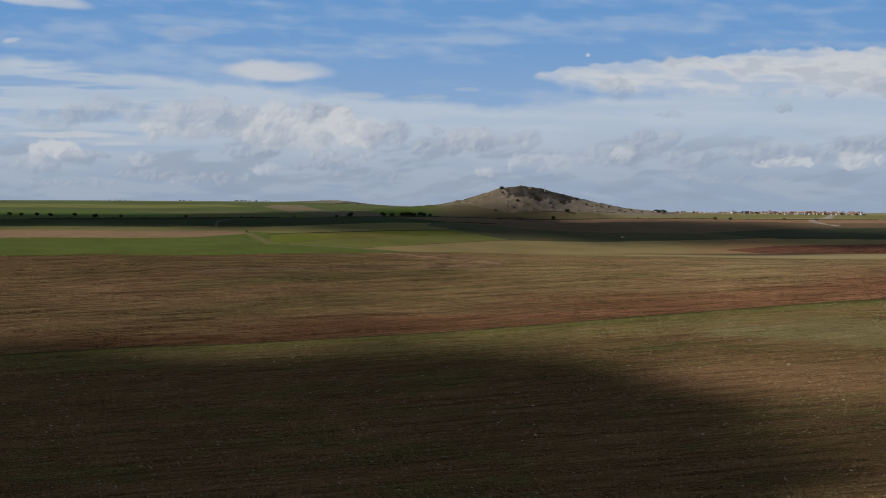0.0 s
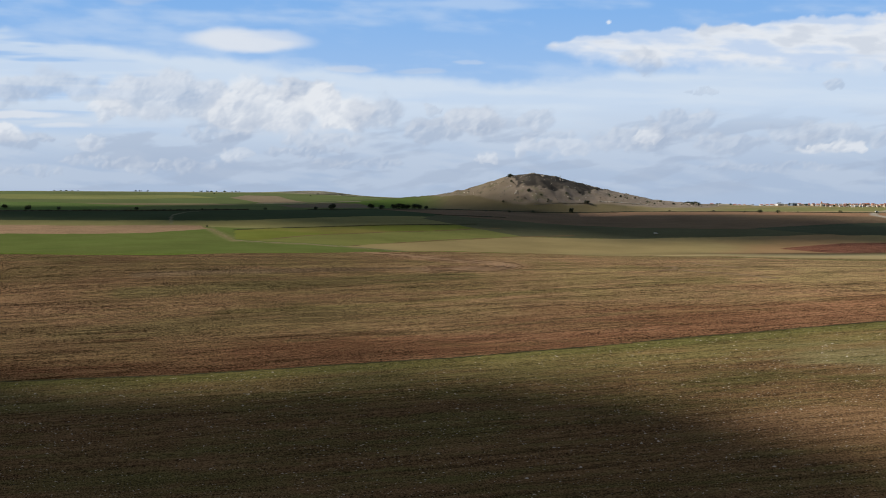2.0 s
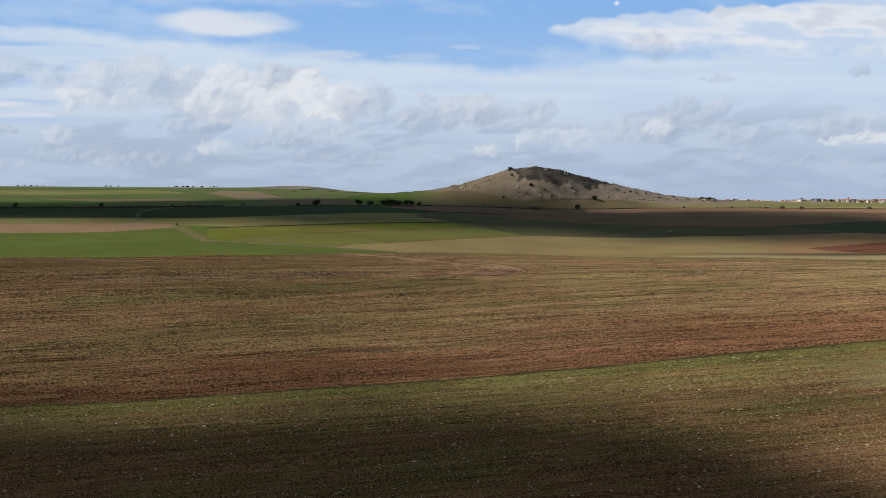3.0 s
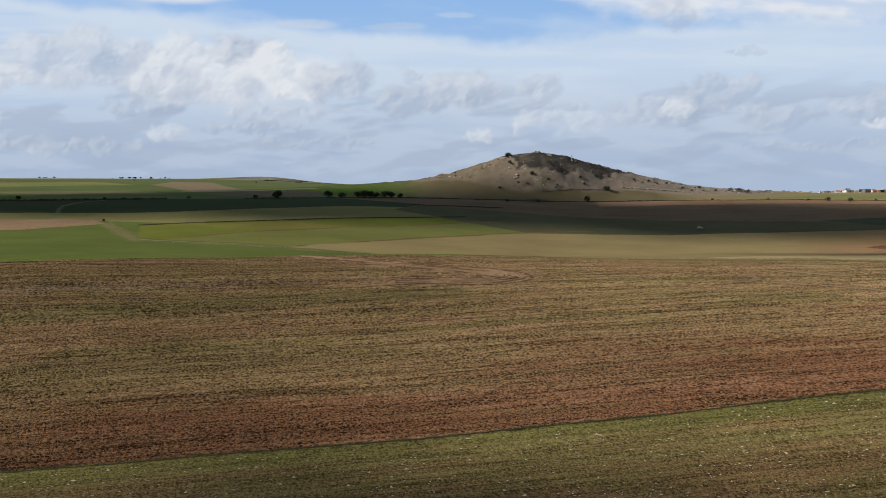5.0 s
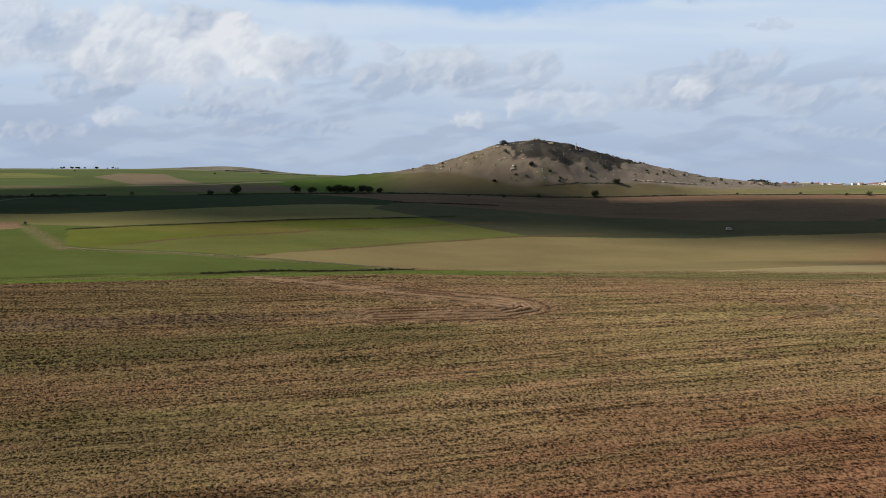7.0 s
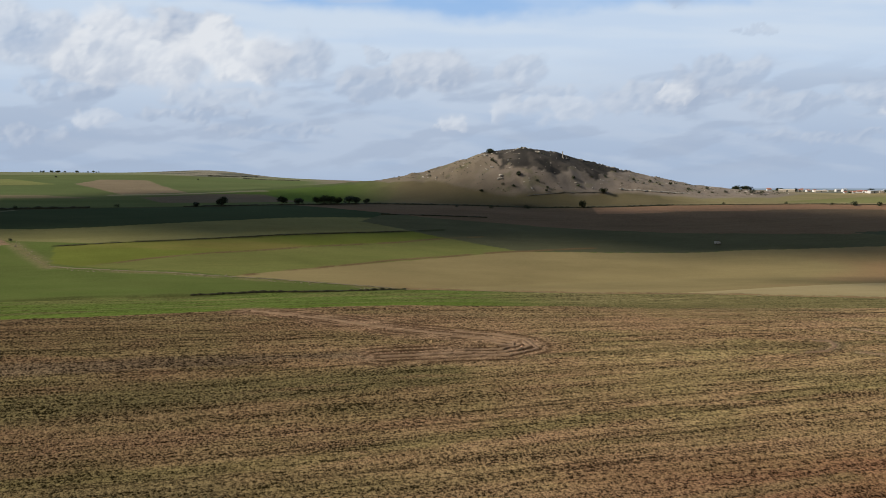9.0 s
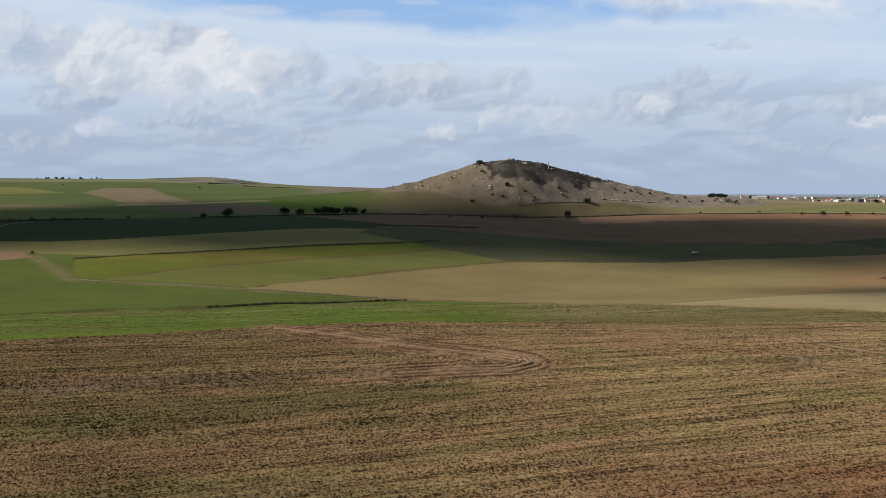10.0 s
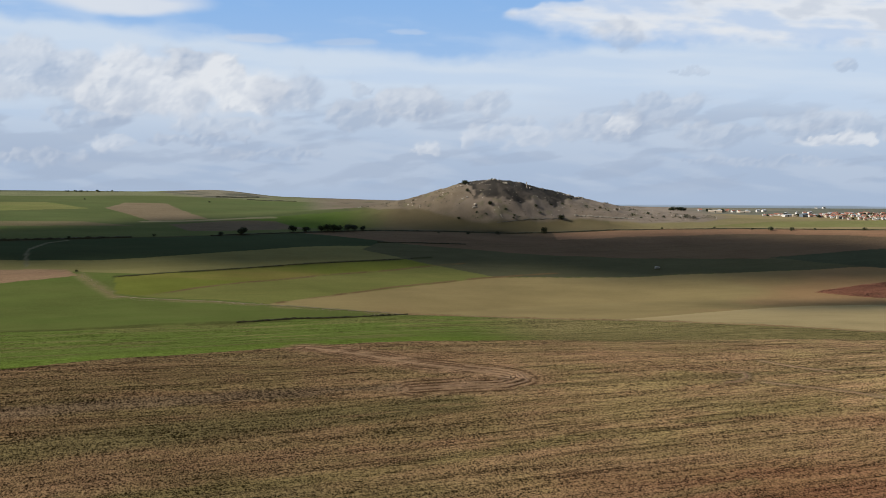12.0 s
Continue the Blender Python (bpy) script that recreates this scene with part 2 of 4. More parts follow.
    lay(far & inside(wx, wy, [(90, 489), (220, 489), (220, 496), (112, 495)]), (0.19, 0.19, 0.075), (0.21, 0.20, 0.085), n2, 0.12)
    lay(far & (wx > 62) & (wy > 508 + n1 * 6), (0.20, 0.185, 0.135), (0.15, 0.15, 0.115), smooth(.35, .6, n1), 0.1)
    kn = smooth(1.0, 0.5, ((x + 45) / 17) ** 2 + ((y - 531) / 10) ** 2 + (n3 - .5))
    lay(kn, (0.22, 0.195, 0.14), (0.12, 0.115, 0.085), smooth(.5, .62, fbm(x / 9, y / 2.4, 55)), 0.4)
    # the hill: thin grass, thyme and bare ground
    foot = hill_foot(x)
    lay((far & (wy < foot + 1) & (x > -14) & (x < 74)).astype(float) * smooth(-14, 6, x) * smooth(74, 58, x + (n1 - .5) * 16), (0.15, 0.118, 0.068), (0.128, 0.112, 0.058), n1, 0.04)
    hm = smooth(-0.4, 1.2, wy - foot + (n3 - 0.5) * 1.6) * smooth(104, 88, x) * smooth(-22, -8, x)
    # greyer base: the grazing shade on the slope is put into the colour
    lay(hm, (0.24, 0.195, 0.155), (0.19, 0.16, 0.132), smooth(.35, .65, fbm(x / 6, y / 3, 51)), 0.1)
    # east flank lightened, west flank darkened, to correct how the sun falls on them
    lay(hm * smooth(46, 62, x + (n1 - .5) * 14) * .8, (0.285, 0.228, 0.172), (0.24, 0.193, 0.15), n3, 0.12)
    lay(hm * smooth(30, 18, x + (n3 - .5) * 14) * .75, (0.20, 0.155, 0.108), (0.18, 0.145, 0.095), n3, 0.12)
    heath = smooth(0.40, 0.55, fbm(x / 3, y / 2, 52) - 0.22)
    cap = inside(wx + (fbm(x / 2.5, y / 2.5, 59) - .5) * 7, wy + (fbm(x / 2.5, y / 2.5, 60) - .5) * 4, [(23.5, 495), (24.6, 490.4), (25.7, 487.4), (27.5, 485.8), (30, 485.2), (36.8, 486.6), (42.7, 489.8), (46, 490.6), (52, 494.6), (57, 499.5), (45, 500), (36, 497)])
    heath = np.maximum(heath * 0.35, cap * (0.68 + 0.27 * smooth(.3, .5, fbm(x / 1.8, y / 1.2, 54))))
    lay(hm * heath, (0.034, 0.032, 0.03), (0.058, 0.053, 0.046), n3, 0.04)
    lay(hm * smooth(.64, .74, fbm(x / 2.2, y / 1.5, 53)) * .4 * ~cap, (0.12, 0.13, 0.06), (0.14, 0.14, 0.06), n3, 0.2)
    lay(far & inside(wx, wy, [(-220, 484), (-128, 482), (-92, 470), (-110, 456), (-220, 456)]), (0.09, 0.13, 0.04), (0.10, 0.14, 0.045), n2, 0.15)
    lay(far & inside(wx, wy, [(-53.5, 476), (-40, 480.5), (-27.7, 480.5), (-19, 473.5), (-35, 469), (-47, 467)]), (0.14, 0.11, 0.075), (0.16, 0.125, 0.08), n2, 0.2)
    lay(smooth(1.2, .5, line_gap(wx, wy, [(-60, 480), (-50, 480.5), (-40, 482.6), (-28, 483.5)])) * .8, (0.30, 0.25, 0.16), (0.27, 0.23, 0.14), n3, 0.1)
    lay(smooth(2.2, .8, line_gap(wx, wy, [(-66, 428.5), (-58, 418.6)])) * smooth(.25, .5, fbm(x / 2, y / 2, 65)) * .65, (0.22, 0.185, 0.10), (0.18, 0.165, 0.075), n3, 0.4)
    # field margins, cart tracks
    for line, wide, a, k in ((LINE_E1, 0.6, (0.155, 0.115, 0.055), 1.0), (LINE_E2, 0.6, (0.165, 0.115, 0.058), 1.1), (LINE_E3, 0.75, (0.055, 0.06, 0.025), .8), (EDGE_A, 0.4, (0.05, 0.06, 0.025), .9),
                             (PATH_D, 0.9, (0.19, 0.16, 0.08), .6), (TRACK_G, 0.6, (0.19, 0.18, 0.12), .7), (ROAD_R, 1.8, (0.34, 0.30, 0.24), 1.0), (HEDGE_H, 1.1, (0.07, 0.065, 0.04), .7), (WALL_C2, 1.2, (0.15, 0.12, 0.07), .7), (WALL_C, 1.1, (0.08, 0.09, 0.03), .8)):
        m = smooth(wide, wide * 0.4, line_gap(wx, wy, line)) * np.clip(smooth(0.25, 0.5, fbm(x / 4, y / 4, 61)) * k, 0, 1)
        lay(m, a, a, n3, 0.4)
    gap = line_gap(wx, wy, WHEEL_MARK)
    lay(smooth(5.0, 1.5, gap) * smooth(0.30, 0.50, fbm((x - y) / 3.5, (y + 0.5 * x) / 1.3, 62)) * .7, (0.32, 0.21, 0.13), (0.29, 0.185, 0.112), n3, 0.5)
    lay(smooth(2.6, 0.9, gap) * .7, (0.36, 0.245, 0.158), (0.33, 0.215, 0.135), n3, 0.35)
    # shadow lines of the ruts, drawn dark in the soil colour
    for off, k in ((0.6, .9), (1.5, 1.0), (2.6, .9)):
        lay(smooth(0.4, 0.15, np.abs(line_gap(x, y, WHEEL_MARK) - off)) * k * smooth(0.35, 0.55, fbm(x / 3, y / 2, 64)), (0.075, 0.045, 0.025), (0.085, 0.05, 0.028), n3, 0.3)
    for line in WHEEL_MARKS_FAR:
        lay(smooth(1.2, 0.5, line_gap(wx, wy, line)) * smooth(0.35, 0.55, fbm(x / 2.5, y / 1.2, 63)) * .6, (0.31, 0.24, 0.15), (0.31, 0.24, 0.15), n3, 0.5)
        # rut shadow beside the far marks, again as darker soil colour
        lay(smooth(0.4, 0.2, np.abs(line_gap(x, y, line) - .8)) * .6, (0.12, 0.09, 0.05), (0.12, 0.09, 0.05), n3, 0.5)
    # uneven growth, and crops that stand close on the far fields
    col *= np.where(y > 384, 0.82 + 0.36 * (0.5 * fbm(x / 7, y / 2.6, 57) + 0.5 * fbm(x / 24, y / 7, 58)), 1.0)[..., None]
    till = till * np.where((y > 400) & (till < 0.5), 0.4, 1.0)
    return col, till


# ---- materials ----
def nodes_of(name):
    m = bpy.data.materials.new(name)
    m.use_nodes = True
    return m, m.node_tree.nodes, m.node_tree.links, m.node_tree.nodes["Principled BSDF"]


def wire(nt, kind, ins=(), **props):
    """Add a node; ins: pairs of socket and value or output."""
    n = nt.nodes.new(kind)
    for k, v in props.items():
        setattr(n, k, v)
    for key, v in ins:
        if hasattr(v, "is_output"):
            nt.links.new(v, n.inputs[key])
        else:
            n.inputs[key].default_value = v
    return n


def calc(nt, op, a, b=0.0, c=0.0, clamp=False):
    n = wire(nt, "ShaderNodeMath", ((0, a), (1, b), (2, c)), operation=op)
    n.use_clamp = clamp
    return n.outputs[0]


def ramp01(nt, v, lo, hi):
    n = wire(nt, "ShaderNodeMapRange", ((0, v), (1, lo), (2, hi)), interpolation_type="SMOOTHSTEP")
    return n.outputs[0]


def blend(nt, t, a, b, mode="MIX"):
    n = wire(nt, "ShaderNodeMix", (), data_type="RGBA", blend_type=mode)
    for key, v in ((0, t), (6, a), (7, b)):
        if hasattr(v, "is_output"):
            nt.links.new(v, n.inputs[key])
        else:
            n.inputs[key].default_value = v if key == 0 or len(v) == 4 else (*v, 1)
    return n.outputs[2]


def land_material():
    m, n, l, bsdf = nodes_of("soil_and_crops")
    nt = m.node_tree
    crop = wire(nt, "ShaderNodeAttribute", attribute_name="crop").outputs[0]
    till = wire(nt, "ShaderNodeAttribute", attribute_name="till").outputs[2]
    pos = wire(nt, "ShaderNodeNewGeometry").outputs[0]

    def stretched(sx, sy, turn, detail, rough, dist=0.0):
        tn = wire(nt, "ShaderNodeVectorRotate", (("Vector", pos), ("Angle", radians(turn))), rotation_type="Z_AXIS")
        mp = wire(nt, "ShaderNodeMapping", (("Vector", tn.outputs[0]), ("Scale", (sx, sy, 0.3))))
        return wire(nt, "ShaderNodeTexNoise", (("Vector", mp.outputs[0]), ("Scale", 1.0), ("Detail", detail), ("Roughness", rough), ("Distortion", dist))).outputs[0]
    rows = stretched(0.10, 1.7, -11, 3, 0.65, 0.15)       # drill rows
    passes = stretched(0.018, 0.55, -10.5, 2, 0.55, 0.2)    # widths of the drill
    lines = stretched(0.03, 1.3, -10, 2, 0.5, 0.2)       # single dark furrows
    fine = stretched(3.6, 2.9, -12, 2.0, 0.75, 0.3)        # crumbs
    clods = stretched(1.3, 1.3, -14, 2, 0.65, 0.4)       # clods
    broad = stretched(0.03, 0.06, 0, 3, 0.55)
    tint = stretched(0.22, 0.55, -11, 3, 0.6)            # straw here, bare soil there
    r1 = ramp01(nt, rows, 0.36, 0.64)
    f1 = ramp01(nt, fine, 0.38, 0.62)
    c1 = ramp01(nt, clods, 0.38, 0.62)
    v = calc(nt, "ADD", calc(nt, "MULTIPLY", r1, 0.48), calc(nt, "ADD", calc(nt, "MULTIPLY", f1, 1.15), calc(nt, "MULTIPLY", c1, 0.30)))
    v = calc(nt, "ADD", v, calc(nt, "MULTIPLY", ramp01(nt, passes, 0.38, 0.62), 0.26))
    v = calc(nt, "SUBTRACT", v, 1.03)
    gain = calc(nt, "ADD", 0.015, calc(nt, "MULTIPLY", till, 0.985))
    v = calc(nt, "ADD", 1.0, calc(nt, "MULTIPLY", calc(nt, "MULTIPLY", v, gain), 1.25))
    # shade in the hollows, painted into the colour: pits and furrows
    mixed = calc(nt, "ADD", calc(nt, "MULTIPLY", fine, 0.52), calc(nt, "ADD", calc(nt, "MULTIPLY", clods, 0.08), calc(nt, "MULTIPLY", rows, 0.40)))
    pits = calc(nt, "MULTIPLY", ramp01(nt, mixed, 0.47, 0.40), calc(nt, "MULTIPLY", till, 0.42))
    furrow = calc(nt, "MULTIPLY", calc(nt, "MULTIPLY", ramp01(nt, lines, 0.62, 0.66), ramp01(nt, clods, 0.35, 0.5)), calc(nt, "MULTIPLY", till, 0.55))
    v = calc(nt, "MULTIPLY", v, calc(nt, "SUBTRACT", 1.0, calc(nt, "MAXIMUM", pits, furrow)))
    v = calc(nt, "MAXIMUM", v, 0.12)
    v = calc(nt, "MULTIPLY", v, calc(nt, "ADD", 0.8, calc(nt, "MULTIPLY", broad, 0.4)))
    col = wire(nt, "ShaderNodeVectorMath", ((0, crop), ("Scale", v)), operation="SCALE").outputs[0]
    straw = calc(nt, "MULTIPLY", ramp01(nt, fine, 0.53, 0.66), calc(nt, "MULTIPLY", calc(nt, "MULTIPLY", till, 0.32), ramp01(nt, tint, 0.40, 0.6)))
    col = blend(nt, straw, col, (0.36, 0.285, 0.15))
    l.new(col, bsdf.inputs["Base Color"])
    bsdf.inputs["Roughness"].default_value = 0.95
    bsdf.inputs["Specular IOR Level"].default_value = 0.0
    hgt = calc(nt, "ADD", calc(nt, "MULTIPLY", rows, 0.45), calc(nt, "ADD", calc(nt, "MULTIPLY", fine, 0.6), calc(nt, "MULTIPLY", clods, 0.5)))
    bump = wire(nt, "ShaderNodeBump", (("Height", calc(nt, "MULTIPLY", hgt, gain)), ("Strength", 0.9), ("Distance", 0.4)))
    l.new(bump.outputs[0], bsdf.inputs["Normal"])
    return m


def plain_material(name, a, b, scale=6.0, rough=0.85, island=False, bump=0.3):
    """Two tones in a noise, with relief; island: each loose piece has its own tone."""
    m, n, l, bsdf = nodes_of(name)
    nt = m.node_tree
    pos = wire(nt, "ShaderNodeTexCoord").outputs["Object"]
    nz = wire(nt, "ShaderNodeTexNoise", (("Vector", pos), ("Scale", scale), ("Detail", 4.0), ("Roughness", 0.65))).outputs[0]
    t = ramp01(nt, nz, 0.3, 0.7)
    if island:
        g = wire(nt, "ShaderNodeNewGeometry").outputs["Random Per Island"]
        t = calc(nt, "ADD", calc(nt, "MULTIPLY", t, 0.4), calc(nt, "MULTIPLY", g, 0.6))
    l.new(blend(nt, t, a, b), bsdf.inputs["Base Color"])
    bsdf.inputs["Roughness"].default_value = rough
    bsdf.inputs["Specular IOR Level"].default_value = 0.2
    bp = wire(nt, "ShaderNodeBump", (("Height", nz), ("Strength", bump), ("Distance", 0.1)))
    l.new(bp.outputs[0], bsdf.inputs["Normal"])
    return m


LAND = land_material()
LEAF = plain_material("oak_leaves", (0.018, 0.026, 0.012), (0.05, 0.06, 0.025), 3, 0.7, True)
BARK = plain_material("bark", (0.05, 0.04, 0.03), (0.10, 0.08, 0.06), 12, 0.9)
STONE = plain_material("granite", (0.46, 0.415, 0.35), (0.22, 0.20, 0.17), 1.6, 0.9, False, 0.6)
DARK_STONE = plain_material("lichened_stone", (0.16, 0.145, 0.12), (0.08, 0.075, 0.065), 1.6, 0.9, False, 0.6)
PALE_STONE = plain_material("pale_stone", (0.70, 0.64, 0.55), (0.42, 0.36, 0.28), 3, 0.9, True)
CLOD = plain_material("clods_and_straw", (0.13, 0.082, 0.05), (0.27, 0.20, 0.10), 0.06, 0.95, True)
RUBBLE = plain_material("path_rubble", (0.31, 0.26, 0.18), (0.17, 0.145, 0.085), 1.2, 0.95, True)
RUT = plain_material("turned_soil", (0.31, 0.208, 0.13), (0.23, 0.15, 0.09), 0.8, 0.95)
HEDGE = plain_material("bramble", (0.025, 0.028, 0.014), (0.065, 0.06, 0.03), 3, 0.8, True)
PLASTER = plain_material("white_plaster", (0.72, 0.71, 0.69), (0.62, 0.60, 0.57), 2, 0.8)
BEIGE = plain_material("beige_plaster", (0.58, 0.50, 0.40), (0.48, 0.41, 0.33), 2, 0.8)
TILE = plain_material("clay_tile", (0.40, 0.18, 0.125), (0.32, 0.135, 0.095), 5, 0.8)
SHEET = plain_material("grey_sheet", (0.38, 0.39, 0.40), (0.30, 0.31, 0.33), 2, 0.5)
BLUE_SHEET = plain_material("blue_grey_sheet", (0.15, 0.19, 0.24), (0.19, 0.23, 0.28), 2, 0.5)
DARK_GLASS = plain_material("dark_glass", (0.03, 0.035, 0.04), (0.05, 0.055, 0.06), 2, 0.2)
CAR_PAINT = plain_material("white_paint", (0.62, 0.62, 0.60), (0.55, 0.55, 0.53), 2, 0.35)
RUBBER = plain_material("rubber", (0.02, 0.02, 0.02), (0.035, 0.035, 0.035), 5, 0.8)
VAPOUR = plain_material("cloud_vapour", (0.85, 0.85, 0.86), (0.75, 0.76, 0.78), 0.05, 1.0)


def mesh_from(name, verts, faces, material, even=False):
    """A mesh from arrays of points and of faces that all have as many corners."""
    verts, faces = np.asarray(verts, float), np.asarray(faces, int)
    me = bpy.data.meshes.new(name)
    me.vertices.add(len(verts))
    me.vertices.foreach_set("co", verts.ravel())
    me.loops.add(faces.size)
    me.loops.foreach_set("vertex_index", faces.ravel())
    me.polygons.add(len(faces))
    me.polygons.foreach_set("loop_start", np.arange(0, faces.size, faces.shape[1]))
    me.polygons.foreach_set("use_smooth", np.full(len(faces), even))
    me.update(calc_edges=True)
    me.materials.append(material)
    return me


def part(name, bm, material, parent, label=""):
    """Link a bmesh as one mesh object under a thing."""
    me = bpy.data.meshes.new(name)
    bm.to_mesh(me)
    bm.free()
    me.materials.append(material)
    ob = new(name, me)
    ob.parent = parent
    return tagged(ob, label)


def box(bm, x0, x1, y0, y1, z0, z1, bevel=0.0):
    b = bmesh.ops.create_cube(bm, size=1)["verts"]
    bmesh.ops.scale(bm, verts=b, vec=(x1 - x0, y1 - y0, z1 - z0))
    bmesh.ops.translate(bm, verts=b, vec=((x0 + x1) / 2, (y0 + y1) / 2, (z0 + z1) / 2))
    if bevel:
        bmesh.ops.bevel(bm, geom=list({e for v in b for e in v.link_edges}), offset=bevel, segments=2, affect="EDGES")
    return bm


# ---- the sky behind the land ----
# cumulus heaps: centre, half width, half height, lightness, density
HEAPS_WEST = [
    (-142.3, 42.7, 17.7, 5.8, 0.34, 0.5), (-162.3, 39.9, 14.1, 4.6, 0.32, 0.4), (-102.3, 39.9, 21.2, 8.3, 0.42, 0.72), (-120.4, 34.2, 7.1, 4.1, 0.78, 0.7),
    (-68.2, 34.6, 18.8, 9.2, 0.72, 0.9), (-51.7, 42.5, 8.5, 4.6, 0.42, 0.85), (-39.9, 35.5, 14.6, 6.9, 0.95, 0.95), (-26.3, 34.2, 10.5, 4.9, 0.24, 0.66),
    (-165.8, 25.4, 10.4, 5.1, 0.95, 0.85), (-152.9, 23.3, 10.6, 3.5, 0.17, 0.6), (-128.9, 22.6, 5, 2.4, 0.68, 0.5), (-176.4, 20.3, 14.1, 3.7, 0.32, 0.5),
    (-84.6, 26.8, 14.1, 3.2, 0.32, 0.55)]
HEAPS_MIDDLE = [
    (-44.6, 24.5, 16.5, 2.8, 0.32, 0.5), (-76.4, 19, 6, 2.3, 0.7, 0.48), (-51.7, 19.9, 15.3, 2.3, 0.17, 0.55), (-98.8, 14.6, 18.8, 2.3, 0.27, 0.5),
    (-127, 16.2, 16.5, 2.3, 0.27, 0.45), (-30.5, 15.3, 18.8, 2.1, 0.22, 0.45), (-2.2, 34.8, 2.4, 1.7, 0.24, 0.43), (-3.4, 27.7, 9.4, 4.1, 0.22, 0.65),
    (13.1, 29.6, 10.8, 6.2, 0.37, 0.75), (35.4, 31.6, 7.2, 3.4, 0.24, 0.54), (41.3, 26.6, 10, 1.4, 0.24, 0.36), (42.5, 21, 15, 4.1, 0.6, 0.5),
    (17.1, 17.3, 4, 1.8, 0.8, 0.55), (-160, 12.3, 21.2, 1.8, 0.32, 0.4)]
HEAPS_EAST = [
    (70.7, 24.5, 13.7, 5.1, 0.27, 0.6), (77.3, 25.4, 4.7, 2.3, 0.78, 0.6), (89.6, 30, 13.7, 4.9, 0.24, 0.56), (108.4, 23.1, 14.6, 4.1, 0.17, 0.5),
    (150.8, 25.9, 31.1, 4.2, 0.24, 0.52), (146.1, 21.3, 14.6, 2.3, 0.88, 0.72), (177.8, 22.2, 9.9, 3.2, 0.9, 0.75), (176.7, 28.6, 13.7, 4.2, 0.24, 0.52),
    (72.6, 52.6, 7.2, 4.2, 0.24, 0.4), (181.4, 52.6, 8.4, 4.7, 0.24, 0.5), (143.7, 44.1, 3.5, 1.9, 0.24, 0.47), (163.7, 49.8, 2.9, 1.1, 0.24, 0.36),
    (96.6, 41.5, 7.1, 0.9, 0.17, 0.35), (122.5, 13.9, 25.9, 1.8, 0.22, 0.4)]
# smooth high pieces: centre, half width, half height, lightness, density, slope
HIGH_PIECES = [
    (-69.3, 58.8, 27.8, 5.1, 0.92, 0.85, -0.03), (-32.8, 49.4, 10.8, 1.6, 0.7, 0.6, 0), (-8.1, 48.4, 10.8, 1.4, 0.6, 0.45, -0.02),
    (-163.5, 85.8, 24.7, 3.5, 0.95, 0.85, -0.1), (-176.9, 70.3, 4.7, 1.2, 0.95, 0.5, 0.1), (-158.8, 32.8, 27.8, 1.6, 0.9, 0.75, 0),
    (-138.8, 28.9, 12.2, 1.2, 0.85, 0.6, 0), (-105.8, 73.3, 14.1, 3.2, 0.6, 0.3, 0), (9.5, 51.4, 7.1, 0.9, 0.8, 0.35, 0)]
CLEAR_LOW, CLEAR_HIGH = np.array((0.42, 0.58, 0.81)), np.array((0.18, 0.405, 0.79))
VEIL, HAZE = np.array((0.60, 0.70, 0.83)), np.array((0.365, 0.46, 0.62))
CLOUD_DARK, CLOUD_LIGHT = np.array((0.37, 0.448, 0.585)), np.array((0.765, 0.795, 0.84))


